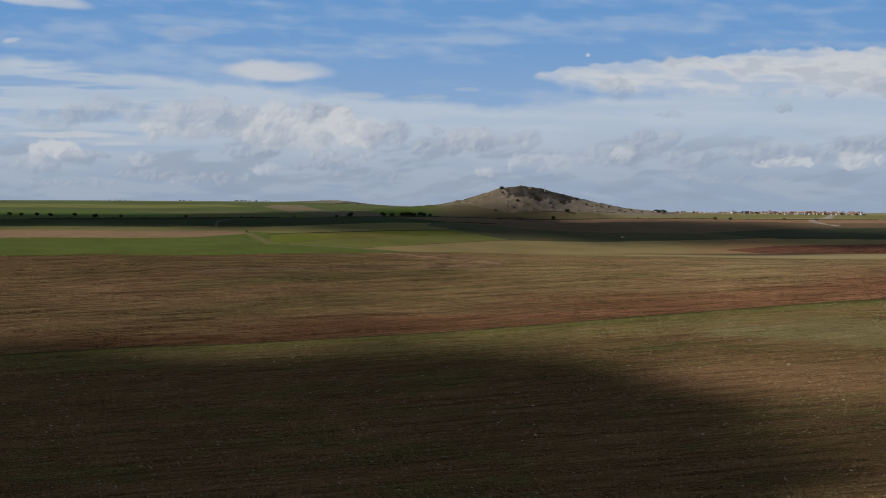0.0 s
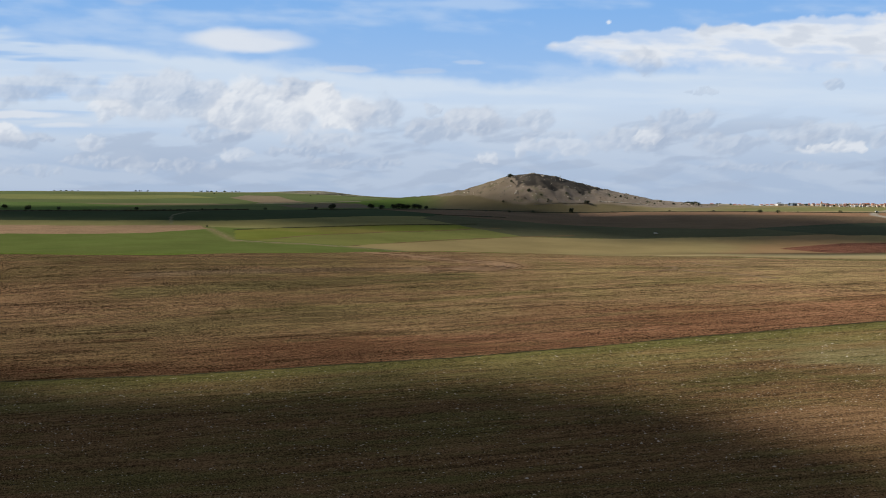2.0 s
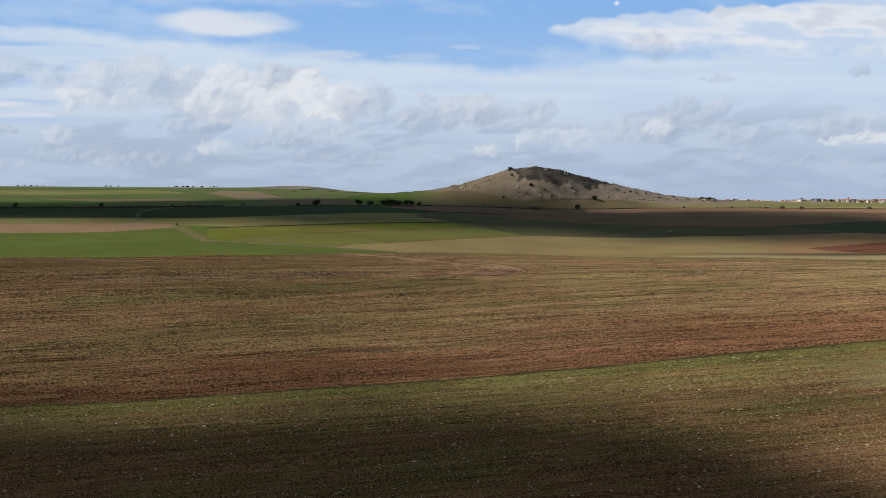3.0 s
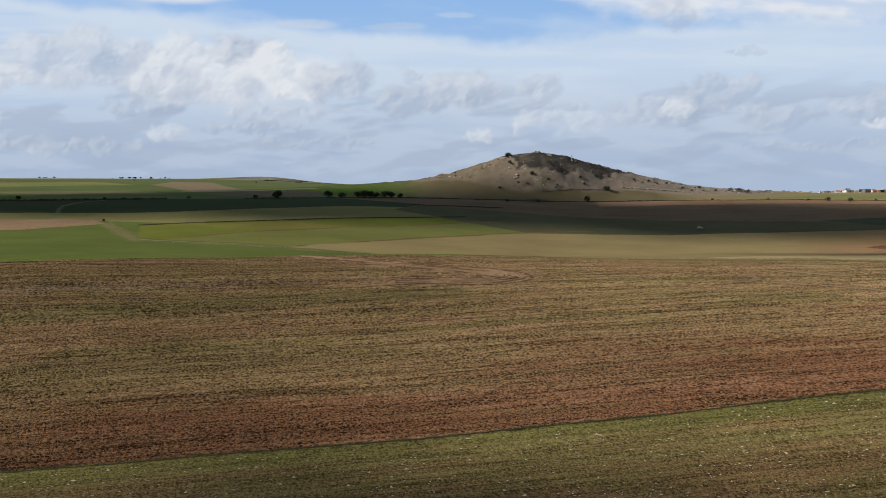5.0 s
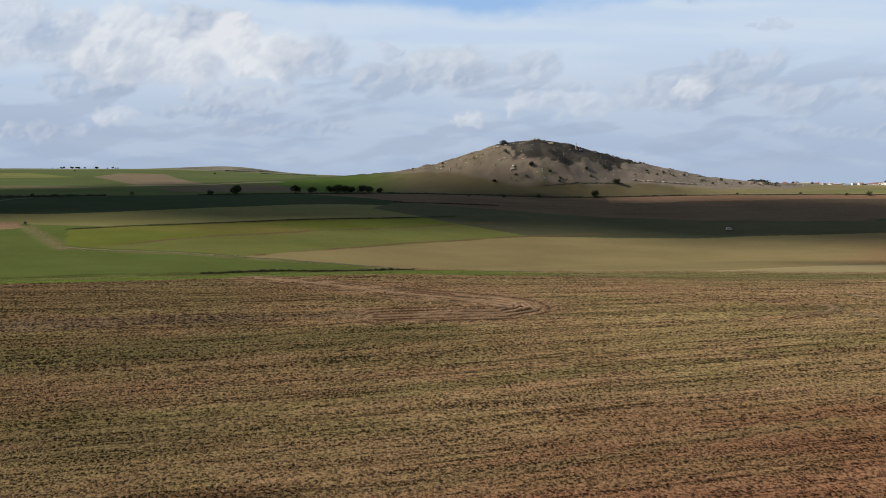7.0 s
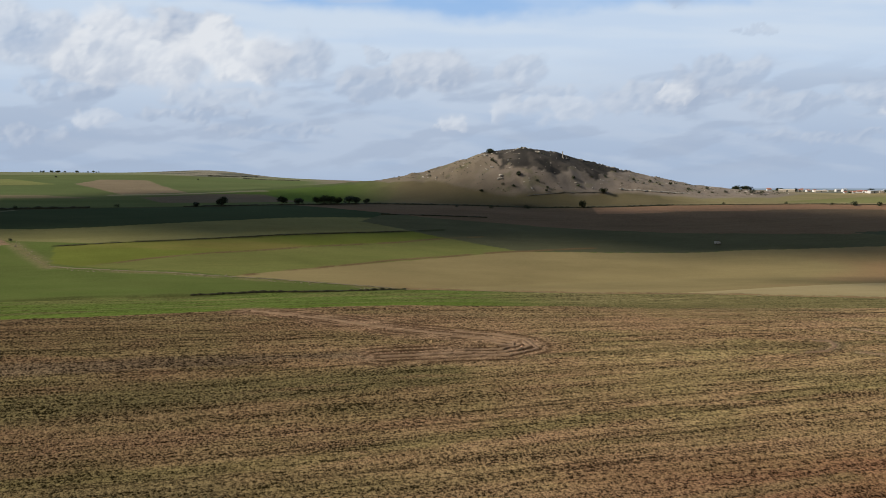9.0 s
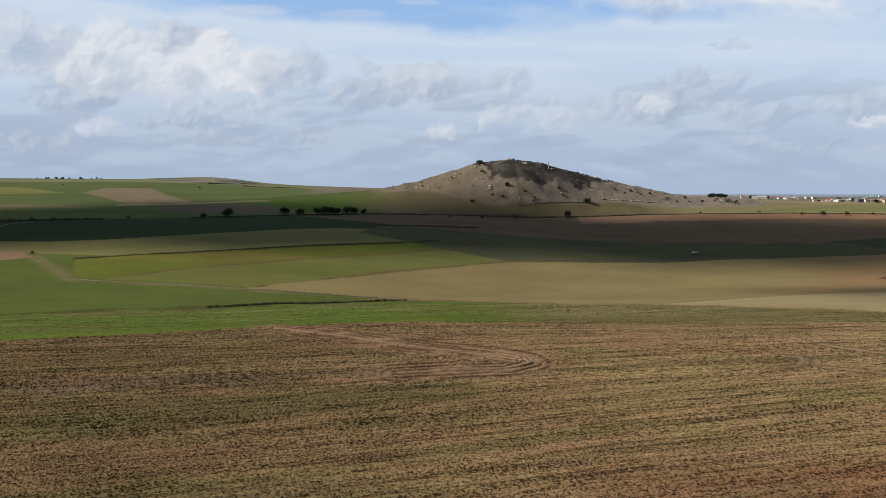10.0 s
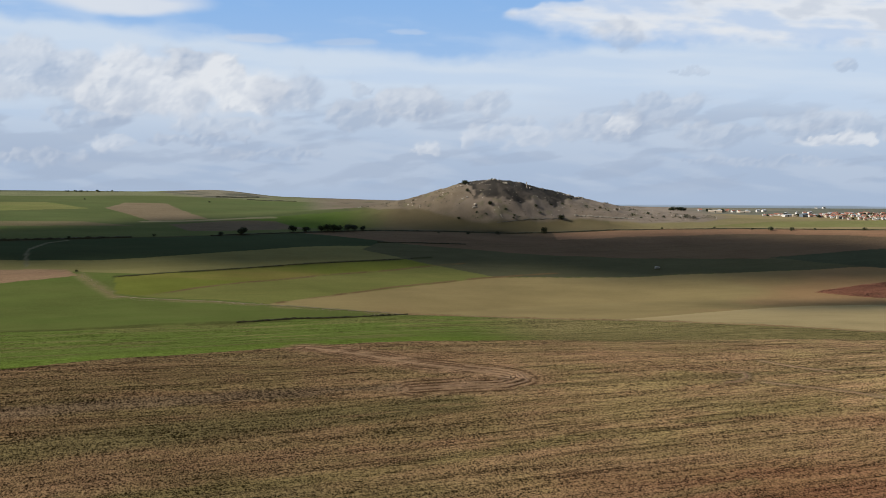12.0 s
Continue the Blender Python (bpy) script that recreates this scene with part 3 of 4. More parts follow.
def sky_colours(x, z):
    """The glow of the clouded sky over a regular grid of bearings x and heights z."""
    w1, w2 = fbm(x / 40, z / 14, 81, 5) - 0.5, fbm(x / 11, z / 7, 82, 5) - 0.5
    s1, s2 = fbm(x / 4.5, z / 3.6, 86, 4) - 0.5, fbm(x / 4.5, z / 3.6, 87, 4) - 0.5
    streak = fbm((x + 2.5 * z) / 55, z / 5.5, 83, 5)
    mottle = fbm((x + z) / 13, z / 4.2, 84, 5)
    X, Z = x + 12 * w1, z + 3.5 * w2

    def mix(c, t, d):
        return c * (1 - t[..., None]) + d * t[..., None]
    col = mix(np.ones(x.shape + (3,)) * CLEAR_LOW, smooth(10, 92, z), CLEAR_HIGH)
    # thin high streaks in the blue
    col = mix(col, smooth(0.40, 0.75, 0.6 * streak + 0.4 * mottle) * 0.45, np.array((0.58, 0.69, 0.84)))
    # the veil below its long slanting edge
    edge = tab(X, [(-260, 72), (-183, 64.6), (-136, 59.5), (-89, 54.2), (-42, 50.3), (1, 46.5), (30, 45), (52, 48), (75, 50), (185, 54), (260, 56)])
    veil = smooth(-1.0, 3.6, edge - z - 5 * w2) * (0.78 + 0.22 * smooth(0.3, 0.6, streak))
    rift = smooth(0.5, 0.62, fbm((x + z) / 60, z / 4.5, 85, 4)) * smooth(-60, -150, x) * smooth(24, 32, z)
    col = mix(col, veil * (1 - 0.75 * rift), VEIL)
    # the bright bank that thins out to a point
    top = tab(X, [(34, 56.2), (38, 58.4), (50, 61), (94, 64), (113, 65), (127, 67.5), (260, 67)]) + 3.2 * s1 + 2 * w2
    low = tab(X, [(34, 56.2), (40, 54), (52, 50.7), (75, 48.5), (190, 46), (260, 45)]) + 3 * s2
    bank = smooth(-0.2, 1.4, top - z) * smooth(-0.5, 5, z - low) * smooth(33, 37, X) * (0.55 + 0.45 * smooth(0.36, 0.56, 0.5 * streak + 0.5 * mottle))
    col = mix(col, bank * 0.95, mix(np.ones(x.shape + (3,)) * CLOUD_LIGHT, smooth(0.55, 0.75, mottle) * 0.35, CLOUD_DARK))
    # haze over the horizon, with faint layers in it
    col = mix(col, smooth(40, 7, z + 6 * w1) * 0.86, HAZE)
    layers = smooth(0.42, 0.64, fbm((x + 3 * z) / 22, z / 5.5, 88, 5)) * smooth(40, 28, z) * smooth(1, 8, z)
    col = mix(col, layers * 0.36, np.array((0.57, 0.64, 0.745)))
    dim = smooth(0.5, 0.66, fbm((x - 2 * z) / 18, z / 5.0, 89, 5)) * smooth(38, 26, z) * smooth(1, 8, z)
    col = mix(col, dim * 0.55, CLOUD_DARK)
    for cx, cz, a, b, light, dense, slope in HIGH_PIECES:
        u, w = (x + 5 * w1 - cx) / a, (z + 2 * w2 - cz - slope * (x - cx)) / b
        m = smooth(0, 0.75, 1 - u * u - np.where(w > 0, w * w, w * w * 1.2)) * dense * (0.7 + 0.3 * smooth(0.35, 0.6, streak))
        col = mix(col, m, CLOUD_DARK * (1 - light) + CLOUD_LIGHT * light)
    # heaps: many round puffs, lit from the sun's side
    rs = np.random.RandomState(4)
    step_x, step_z = x[0, 1] - x[0, 0], z[1, 0] - z[0, 0]
    wx, wz = x + 5.0 * s1 + 5 * w2, z + 3.6 * s2 + 2.5 * w2
    for cx, cz, a, b, light, dense in HEAPS_WEST + HEAPS_MIDDLE + HEAPS_EAST:
        i = np.nonzero(np.abs(x[0] - cx) < a * 1.6 + 5)[0]
        j = np.nonzero(np.abs(z[:, 0] - cz) < b * 1.8 + 4)[0]
        at = np.s_[j[0]:j[-1] + 1, i[0]:i[-1] + 1]
        body = np.zeros(x[at].shape)
        n = int(12 + 5 * a / b)
        for k in range(n):
            q, r = rs.uniform(0, 6.283), math.sqrt(rs.rand())
            px, pz = cx + a * 0.95 * r * math.cos(q), cz + b * 0.75 * r * math.sin(q)
            size = b * rs.uniform(0.4, 0.95)
            body += np.clip(1 - ((wx[at] - px) ** 2 / 1.7 + (wz[at] - pz) ** 2) / size ** 2, 0, 1) ** 1.5
        body = body ** 0.8
        gz, gx = np.gradient(body * b * 0.42, step_z, step_x)
        lit = (0.72 * gx - 0.42 * gz) / np.sqrt(1 + gx * gx + gz * gz)
        fine = (mottle[at] - 0.5) * 0.7
        tone = np.clip(light + 0.36 * lit + fine - 0.12 * np.clip(1 - body, 0, 1), 0, 1)
        m = smooth(0.02, 1.3, body + s1[at] * 0.5) * dense
        col[at] = mix(col[at], m, CLOUD_DARK * (1 - tone[..., None]) + CLOUD_LIGHT * tone[..., None])
    # the morning moon
    col = mix(col, smooth(0.9, 0.4, np.hypot((x - 60.3) / 1.2, z - 65.3)) * 0.7, np.array((0.85, 0.87, 0.9)))
    # the last plains, painted on the screen along with the blue haze of distance
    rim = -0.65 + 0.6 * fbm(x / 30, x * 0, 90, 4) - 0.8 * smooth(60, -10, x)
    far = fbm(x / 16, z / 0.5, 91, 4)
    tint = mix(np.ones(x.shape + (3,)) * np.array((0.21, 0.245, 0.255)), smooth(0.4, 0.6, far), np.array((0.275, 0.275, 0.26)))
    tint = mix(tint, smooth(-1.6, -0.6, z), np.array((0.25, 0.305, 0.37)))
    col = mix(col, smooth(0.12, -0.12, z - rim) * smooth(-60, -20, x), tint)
    return col


def backdrop():
    """The sky, a great curved screen that leans over the land."""
    x, z = np.meshgrid(np.arange(-330, 331, 0.5), np.arange(-12, 104.1, 0.4))
    y = 550 - x * x / 4000 - 0.45 * np.maximum(z, 0)
    n = x.shape[1]
    i = np.arange(x.shape[0] - 1)[:, None] * n + np.arange(n - 1)[None, :]
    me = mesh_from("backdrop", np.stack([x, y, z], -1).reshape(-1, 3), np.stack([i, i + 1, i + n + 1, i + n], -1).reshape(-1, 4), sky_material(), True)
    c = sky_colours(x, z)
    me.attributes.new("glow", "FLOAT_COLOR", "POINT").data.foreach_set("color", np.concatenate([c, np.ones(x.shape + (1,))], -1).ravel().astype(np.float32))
    return tagged(new("backdrop", me), "blue sky with a white veil and grey cumulus", "sky", kind="structure")


def sky_material():
    m = bpy.data.materials.new("clouded_sky")
    m.use_nodes = True
    nt = m.node_tree
    nt.nodes.clear()
    glow = wire(nt, "ShaderNodeAttribute", attribute_name="glow").outputs[0]
    em = wire(nt, "ShaderNodeEmission", (("Color", glow), ("Strength", 1.0)))
    nt.links.new(em.outputs[0], wire(nt, "ShaderNodeOutputMaterial").inputs[0])
    return m


backdrop()


# ---- the ground, one sheet ----
def ground():
    xs = np.r_[np.arange(-430, -172, 8.0), np.arange(-172, 172, 0.62), np.arange(172, 431, 8.0)]
    ys = np.r_[np.arange(-60, 205, 6.0), np.arange(205, 338, 0.62), np.arange(338, 378, 0.36), np.arange(378, 395, 0.5), np.arange(395, 460, 0.34), np.arange(460, 545, 0.5), np.arange(545, 572, 3.0)]
    gx, gy = np.meshgrid(xs, ys)
    gz = height(gx, gy)
    n = len(xs)
    i = np.arange(len(ys) - 1)[:, None] * n + np.arange(n - 1)[None, :]
    faces = np.stack([i, i + 1, i + n + 1, i + n], -1).reshape(-1, 4)
    verts = np.stack([gx, gy, gz], -1).reshape(-1, 3)
    me = mesh_from("ground", verts, faces, LAND, True)
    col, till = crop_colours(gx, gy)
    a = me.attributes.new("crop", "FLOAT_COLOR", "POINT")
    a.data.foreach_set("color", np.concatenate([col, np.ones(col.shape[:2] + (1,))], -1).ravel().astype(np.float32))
    b = me.attributes.new("till", "FLOAT", "POINT")
    b.data.foreach_set("value", till.ravel().astype(np.float32))
    return tagged(new("ground", me), "rolling farmland of brown stubble and green crops", "ground", kind="structure")


ground()


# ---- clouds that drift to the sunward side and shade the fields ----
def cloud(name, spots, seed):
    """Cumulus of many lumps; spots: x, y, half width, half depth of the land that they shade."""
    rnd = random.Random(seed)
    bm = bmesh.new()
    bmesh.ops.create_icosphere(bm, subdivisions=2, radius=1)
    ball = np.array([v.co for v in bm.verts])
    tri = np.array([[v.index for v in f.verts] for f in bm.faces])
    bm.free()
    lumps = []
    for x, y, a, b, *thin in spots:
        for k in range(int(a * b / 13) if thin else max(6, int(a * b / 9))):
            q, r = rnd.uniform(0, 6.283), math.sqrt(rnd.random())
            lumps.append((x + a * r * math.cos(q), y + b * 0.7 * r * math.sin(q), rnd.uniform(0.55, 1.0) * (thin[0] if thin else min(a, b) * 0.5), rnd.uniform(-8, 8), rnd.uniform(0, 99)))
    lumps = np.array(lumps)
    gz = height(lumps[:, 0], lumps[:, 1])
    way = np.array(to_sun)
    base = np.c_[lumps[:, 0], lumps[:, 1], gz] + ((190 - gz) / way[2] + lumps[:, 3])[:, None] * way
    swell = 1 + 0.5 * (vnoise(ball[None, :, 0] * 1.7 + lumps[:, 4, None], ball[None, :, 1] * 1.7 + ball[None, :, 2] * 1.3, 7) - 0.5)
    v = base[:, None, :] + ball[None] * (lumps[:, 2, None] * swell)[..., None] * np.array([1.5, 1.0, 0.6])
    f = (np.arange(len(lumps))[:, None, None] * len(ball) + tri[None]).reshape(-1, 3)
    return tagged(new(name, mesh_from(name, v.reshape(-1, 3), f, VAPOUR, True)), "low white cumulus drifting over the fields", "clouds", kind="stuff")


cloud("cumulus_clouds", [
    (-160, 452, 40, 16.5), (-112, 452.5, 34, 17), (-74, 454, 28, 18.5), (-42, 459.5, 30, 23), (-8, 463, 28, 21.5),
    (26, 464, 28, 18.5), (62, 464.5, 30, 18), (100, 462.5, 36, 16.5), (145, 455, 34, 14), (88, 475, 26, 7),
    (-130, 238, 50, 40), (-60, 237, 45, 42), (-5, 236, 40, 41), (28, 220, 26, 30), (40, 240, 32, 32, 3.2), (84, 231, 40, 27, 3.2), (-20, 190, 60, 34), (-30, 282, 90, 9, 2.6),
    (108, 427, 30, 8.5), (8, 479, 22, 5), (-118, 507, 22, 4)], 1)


# ---- loose stones and clods ----
def scatter(name, label, category, count, region, size, material, seed, squash=0.6):
    """Many small pyramid-shaped lumps lying on the land, in one mesh."""
    rs = np.random.RandomState(seed)
    x = rs.uniform(region[0], region[1], count)
    y = rs.uniform(region[2], region[3], count)
    keep = region[4](x, y)
    x, y = x[keep], y[keep]
    n = len(x)
    z = height(x, y)
    s = size * np.exp(rs.normal(0, 0.45, n))
    turn = rs.uniform(0, 6.283, n)
    v = np.zeros((n, 5, 3))
    for k in range(4):
        q = turn + k * 1.5708 + rs.uniform(-.4, .4, n)
        r = s * rs.uniform(0.7, 1.2, n)
        v[:, k] = np.stack([x + 1.5 * r * np.cos(q), y + r * np.sin(q), z - 0.05 * s], -1)
    tilt = rs.uniform(-.4, .4, (n, 2)) * s[:, None]
    v[:, 4] = np.stack([x + tilt[:, 0], y + tilt[:, 1], z + s * squash * rs.uniform(0.7, 1.5, n)], -1)
    f = np.array([(0, 1, 4), (1, 2, 4), (2, 3, 4), (3, 0, 4)])
    faces = (np.arange(n)[:, None, None] * 5 + f[None]).reshape(-1, 3)
    return tagged(new(name, mesh_from(name, v.reshape(-1, 3), faces, material)), label, category, kind="stuff")


scatter("field_stones", "small pale stones strewn over the young crop", "stones", 26000, (-130, 130, 205, 318, lambda x, y: (y < tab(x, EDGE_A) - 1) & (fbm(x / 9, y / 4, 74) > .30)), 0.062, PALE_STONE, 11)
def on_stubble(x, y):
    far = smooth(330, 388, y) + smooth(25, 70, np.abs(x - 6) - (y - 280) * 0.2)
    return (y > tab(x, EDGE_A) + 0.5) & (y < tab(x, EDGE_B) - 1) & (vnoise(x * 37.1, y * 41.3, 3) > far * 0.75) & (fbm((x + y * .25) / 9, (y - x * .25) / 0.9, 72) > .40)


clods = scatter("soil_clods", "brown soil clods and straw on the stubble", "soil", 420000, (-100, 115, 276, 388, on_stubble), 0.055, LAND, 12, 0.9)
at = np.empty(len(clods.data.vertices) * 3, np.float32)
clods.data.vertices.foreach_get("co", at)
at = at.reshape(-1, 3)
shade = np.random.RandomState(5).uniform(0.6, 1.45, len(at) // 5).repeat(5)
cc, ct = crop_colours(at[::5, 0].astype(float), at[::5, 1].astype(float))
cc = cc.repeat(5, 0) * shade[:, None]
clods.data.attributes.new("crop", "FLOAT_COLOR", "POINT").data.foreach_set("color", np.c_[cc, np.ones(len(cc))].ravel().astype(np.float32))
clods.data.attributes.new("till", "FLOAT", "POINT").data.foreach_set("value", ct.repeat(5).astype(np.float32) * 0.3)
scatter("rubble_stones", "pale rubble strewn along the path and the old wall", "stones", 26000, (-74, 100, 384, 434, lambda x, y: (line_gap(x, y, PATH_D) < 0.9) | (line_gap(x, y, WALL_C2) < 0.7)), 0.075, RUBBLE, 16, 0.7)
scatter("hill_stones", "grey stones lying over the hillside", "stones", 1100, (-5, 95, 476, 502, lambda x, y: (hill_part(x, y, plain(x, y)) > 1.0) & (y > hill_foot(x) + 1.5) & (fbm(x / 4, y / 3, 73) > .52)), 0.1, PALE_STONE, 13, 0.8)
scatter("hill_scrub", "low dark thyme and broom on the hillside", "scrub", 5000, (-5, 95, 476, 502, lambda x, y: (hill_part(x, y, plain(x, y)) > 0.8) & (y > hill_foot(x) + 1) & (fbm(x / 5, y / 4, 52) > .5)), 0.085, HEDGE, 14, 0.9)


# ---- walls, hedges and rubble along the fields ----
def bank(name, label, category, line, wide, high, material, seed, step=0.5):
    """A rough wall or hedge along a line."""
    rnd = random.Random(seed)
    pts = along(line, step)
    verts, faces = [], []
    for i, (x, y) in enumerate(pts):
        x1, y1 = pts[min(i + 1, len(pts) - 1)]
        x0, y0 = pts[max(i - 1, 0)]
        d = math.hypot(x1 - x0, y1 - y0)
        nx, ny = -(y1 - y0) / d, (x1 - x0) / d
        z = ground_z(x, y)
        h = high * rnd.uniform(0.55, 1.25) * (0.6 + 0.8 * float(vnoise(np.array([i * step / 5]), np.array([seed * 3.1]))[0]))
        w = wide * rnd.uniform(0.8, 1.2) / 2
        o = rnd.uniform(-.1, .1)
        for u, v in ((-1.1, -0.1), (-0.85, 0.6), (-0.35, 1.0), (0.4, rnd.uniform(.8, 1.05)), (0.9, 0.55), (1.1, -0.1)):
            verts.append((x + nx * (u * w + o), y + ny * (u * w + o), z + v * h))
        if i:
            for k in range(5):
                a = (i - 1) * 6 + k
                faces.append((a, a + 1, a + 7, a + 6))
    return tagged(new(name, mesh_from(name, verts, faces, material)), label, category)


bank("field_wall", "dark overgrown dry-stone wall between green fields", "wall", [(-33, 407.2), (-18, 411.5), (2, 417)], 0.5, 0.3, HEDGE, 1)
bank("field_wall", "low broken stone wall beside an ochre field", "wall", WALL_C2[:-1], 0.5, 0.2, CLOD, 2)
bank("field_wall", "low rubble wall along a dirt path", "wall", [(-58, 418.8), (-53, 417.8), (-32, 416.3), (-13, 416.8), (0, 417.4)], 0.35, 0.1, RUBBLE, 3)
bank("field_wall", "low stone wall at the foot of the hill", "wall", [(30, 479.6), (35, 481.5), (42, 484.5), (50, 487)], 0.3, 0.12, DARK_STONE, 4)
bank("field_wall", "ruined stone wall on the hillside", "wall", [(52.5, 488.6), (54.5, 489), (58, 489.2), (69, 491)], 0.35, 0.25, STONE, 5)
bank("hedge", "dark bramble hedge along the valley track", "hedge", [(-150, 452), (-90, 454), (-60, 458.3)], 0.9, 0.35, HEDGE, 6)
bank("hedge", "dark bramble hedge below the oaks", "hedge", [(-42, 461.5), (-24, 467), (-5, 473), (15, 476), (34, 477), (64, 484)], 0.7, 0.24, HEDGE, 7)
bank("hedge", "thin dark hedge along a ploughed field", "hedge", [(64, 484), (97, 487), (139, 486), (170, 486)], 0.5, 0.14, HEDGE, 8)
bank("hedge", "dark grassy bank between two fields", "hedge", [(-59, 429), (-37, 435), (-12, 444), (6, 450.5)], 0.4, 0.12, HEDGE, 9)
bank("hedge", "short dark hedge in a shaded field", "hedge", [(-2, 461), (8, 462.5), (20, 464)], 0.5, 0.22, HEDGE, 10)
bank("hedge", "dark broken hedge on the far knoll", "hedge", [(-45, 522.5), (-38, 524), (-33, 527)], 0.6, 0.2, HEDGE, 40)
bank("hedge", "dark broken hedge on the far knoll", "hedge", [(-36, 521), (-29, 521.5), (-22, 522.2)], 0.6, 0.16, HEDGE, 41)
bank("grass_verge", "dark grassy verge along the stubble field", "verge", EDGE_A[1:-1], 0.28, 0.08, HEDGE, 15)


# soil thrown up where a tractor turned
def beside(line, off):
    """The line moved sideways by off metres."""
    out = []
    for i, (x, y) in enumerate(line):
        (x0, y0), (x1, y1) = line[max(i - 1, 0)], line[min(i + 1, len(line) - 1)]
        d = math.hypot(x1 - x0, y1 - y0)
        out.append((x + (y1 - y0) / d * off, y - (x1 - x0) / d * off))
    return out


for k, (off, first, last) in enumerate(((-1.2, 4, 10), (-0.2, 5, 11), (0.9, 4, 10), (1.9, 5, 9), (0.4, 0, 5))):
    bank("tyre_rut", "ridge of pale soil thrown up by turning tyres", "tyre rut", beside(WHEEL_MARK, off)[first:last], 0.5, 0.17, RUT, 20 + k, 0.5)
for k, line in enumerate(WHEEL_MARKS_FAR):
    bank("tyre_rut", "ridge of pale soil thrown up by turning tyres", "tyre rut", line, 0.5, 0.14, RUT, 30 + k, 0.4)


# ---- evergreen oaks and bushes ----
def oak(tall, seed, leaves, trunk=True):
    """An oak of the given height standing at the origin: trunk with limbs, crown of many leaf sprays."""
    rnd = random.Random(seed)
    top = new("holm_oak" if trunk else "bush")
    wide = tall * rnd.uniform(0.62, 0.75)
    lumps = []
    for k in range(7):
        q = k * 2.4 + rnd.uniform(-.4, .4)
        r = wide * rnd.uniform(0.25, 0.62) * (0 if k == 0 else 1)
        lumps.append((r * math.cos(q), r * math.sin(q), tall * (rnd.uniform(0.36, 0.64) if trunk else rnd.uniform(.25, .55)), wide * rnd.uniform(0.42, 0.6)))
    if trunk:
        bm = bmesh.new()

        def limb(a, b, r0, r1):
            d = Vector(b) - Vector(a)
            v = bmesh.ops.create_cone(bm, segments=7, radius1=r0, radius2=r1, depth=d.length, cap_ends=True)["verts"]
            bmesh.ops.transform(bm, verts=v, matrix=Matrix.Translation((Vector(a) + Vector(b)) / 2) @ d.to_track_quat("Z", "Y").to_matrix().to_4x4())
        limb((0, 0, -0.08 * tall), (0.02, 0, tall * 0.4), tall * 0.06, tall * 0.045)
        for x, y, z, r in lumps[1:5]:
            limb((0.01, 0, tall * 0.36), (x * 0.8, y * 0.8, z), tall * 0.03, tall * 0.01)
        part("trunk", bm, BARK, top, "short grey-brown trunk")
    n = leaves
    verts, faces = [], []
    for k in range(n):
        x, y, z, r = rnd.choice(lumps)
        d = Vector((rnd.gauss(0, 1), rnd.gauss(0, 1), rnd.gauss(0, 0.85))).normalized() * r * rnd.uniform(0.55, 1.08)
        c = Vector((x, y, z)) + d
        s = tall * rnd.uniform(0.035, 0.075)
        u = Vector((rnd.gauss(0, 1), rnd.gauss(0, 1), rnd.gauss(0, 1))).normalized()
        w = u.orthogonal().normalized()
        i = len(verts)
        verts += [tuple(c - u * s), tuple(c + w * s * 0.7), tuple(c + u * s), tuple(c - w * s * 0.7 + u.cross(w) * s * 0.5)]
        faces += [(i, i + 1, i + 2), (i, i + 2, i + 3)]
    me = bpy.data.meshes.new("crown")
    me.from_pydata(verts, [], faces)
    me.materials.append(LEAF)
    crown = new("crown", me)
    crown.parent = top
    return top


def stand(ob, x, y, size=1.0, turn=0.0, sink=0.0):
    return pose(x, y, ground_z(x, y) - sink, 0, 0, turn) @ Matrix.Diagonal((size, size, size, 1))


def plant(protos, spots, label, category, group, seed, grow=0.85):
    """Set trees out; spots: x, y, height."""
    rnd = random.Random(seed)
    for k, (x, y, tall) in enumerate(spots):
        src = protos[k % len(protos)]
        m = stand(src, x, y, tall * grow, rnd.uniform(0, 360))
        if "placed" not in src:
            src.matrix_basis = m
            src["placed"] = 1
            ob = src
        else:
            ob = copy_thing(src, Matrix.Identity(4))
            ob.matrix_basis = m
        tagged(ob, label, category, group)


OAKS = [oak(1.0, 3, 900), oak(1.0, 4, 900), oak(1.0, 8, 900)]
BUSHES = [oak(1.0, 5, 420, False), oak(1.0, 6, 420, False)]
plant(OAKS, [(-39.5, 461.6, 1.1), (-34.5, 463.4, 2.0), (-22.6, 468, 1.9), (-19.2, 469, 1.5), (-15.4, 470.2, 1.7), (-13.9, 470.6, 2.0), (-12.4, 471, 1.9), (-11, 471.4, 1.5), (-8.6, 472.2, 1.9), (-7.2, 472.6, 1.7), (-5, 473.4, 1.2),
             (42.3, 478.2, 1.75)], "dark evergreen holm oak along the hedge", "tree", "oaks along the hedge", 1, 1.0)
plant(OAKS, [(-136, 460, 1.7), (-127, 454.5, 2.0), (-117.5, 454.5, 1.5), (-150, 460, 1.8), (-156, 460.5, 1.6), (-161, 462, 1.7), (-94, 455.5, 1.3), (-144.5, 458.5, 1.7)], "dark holm oak standing beside the shaded fields", "tree", "oaks beside the fields", 2)
plant(OAKS, [(23.2, 491.8, 1.5), (48.5, 486.3, 1.7), (28.9, 484.2, 1.4), (20.3, 480.7, 0.9)], "dark round holm oak on the hillside", "tree", "oaks on the hill", 3)
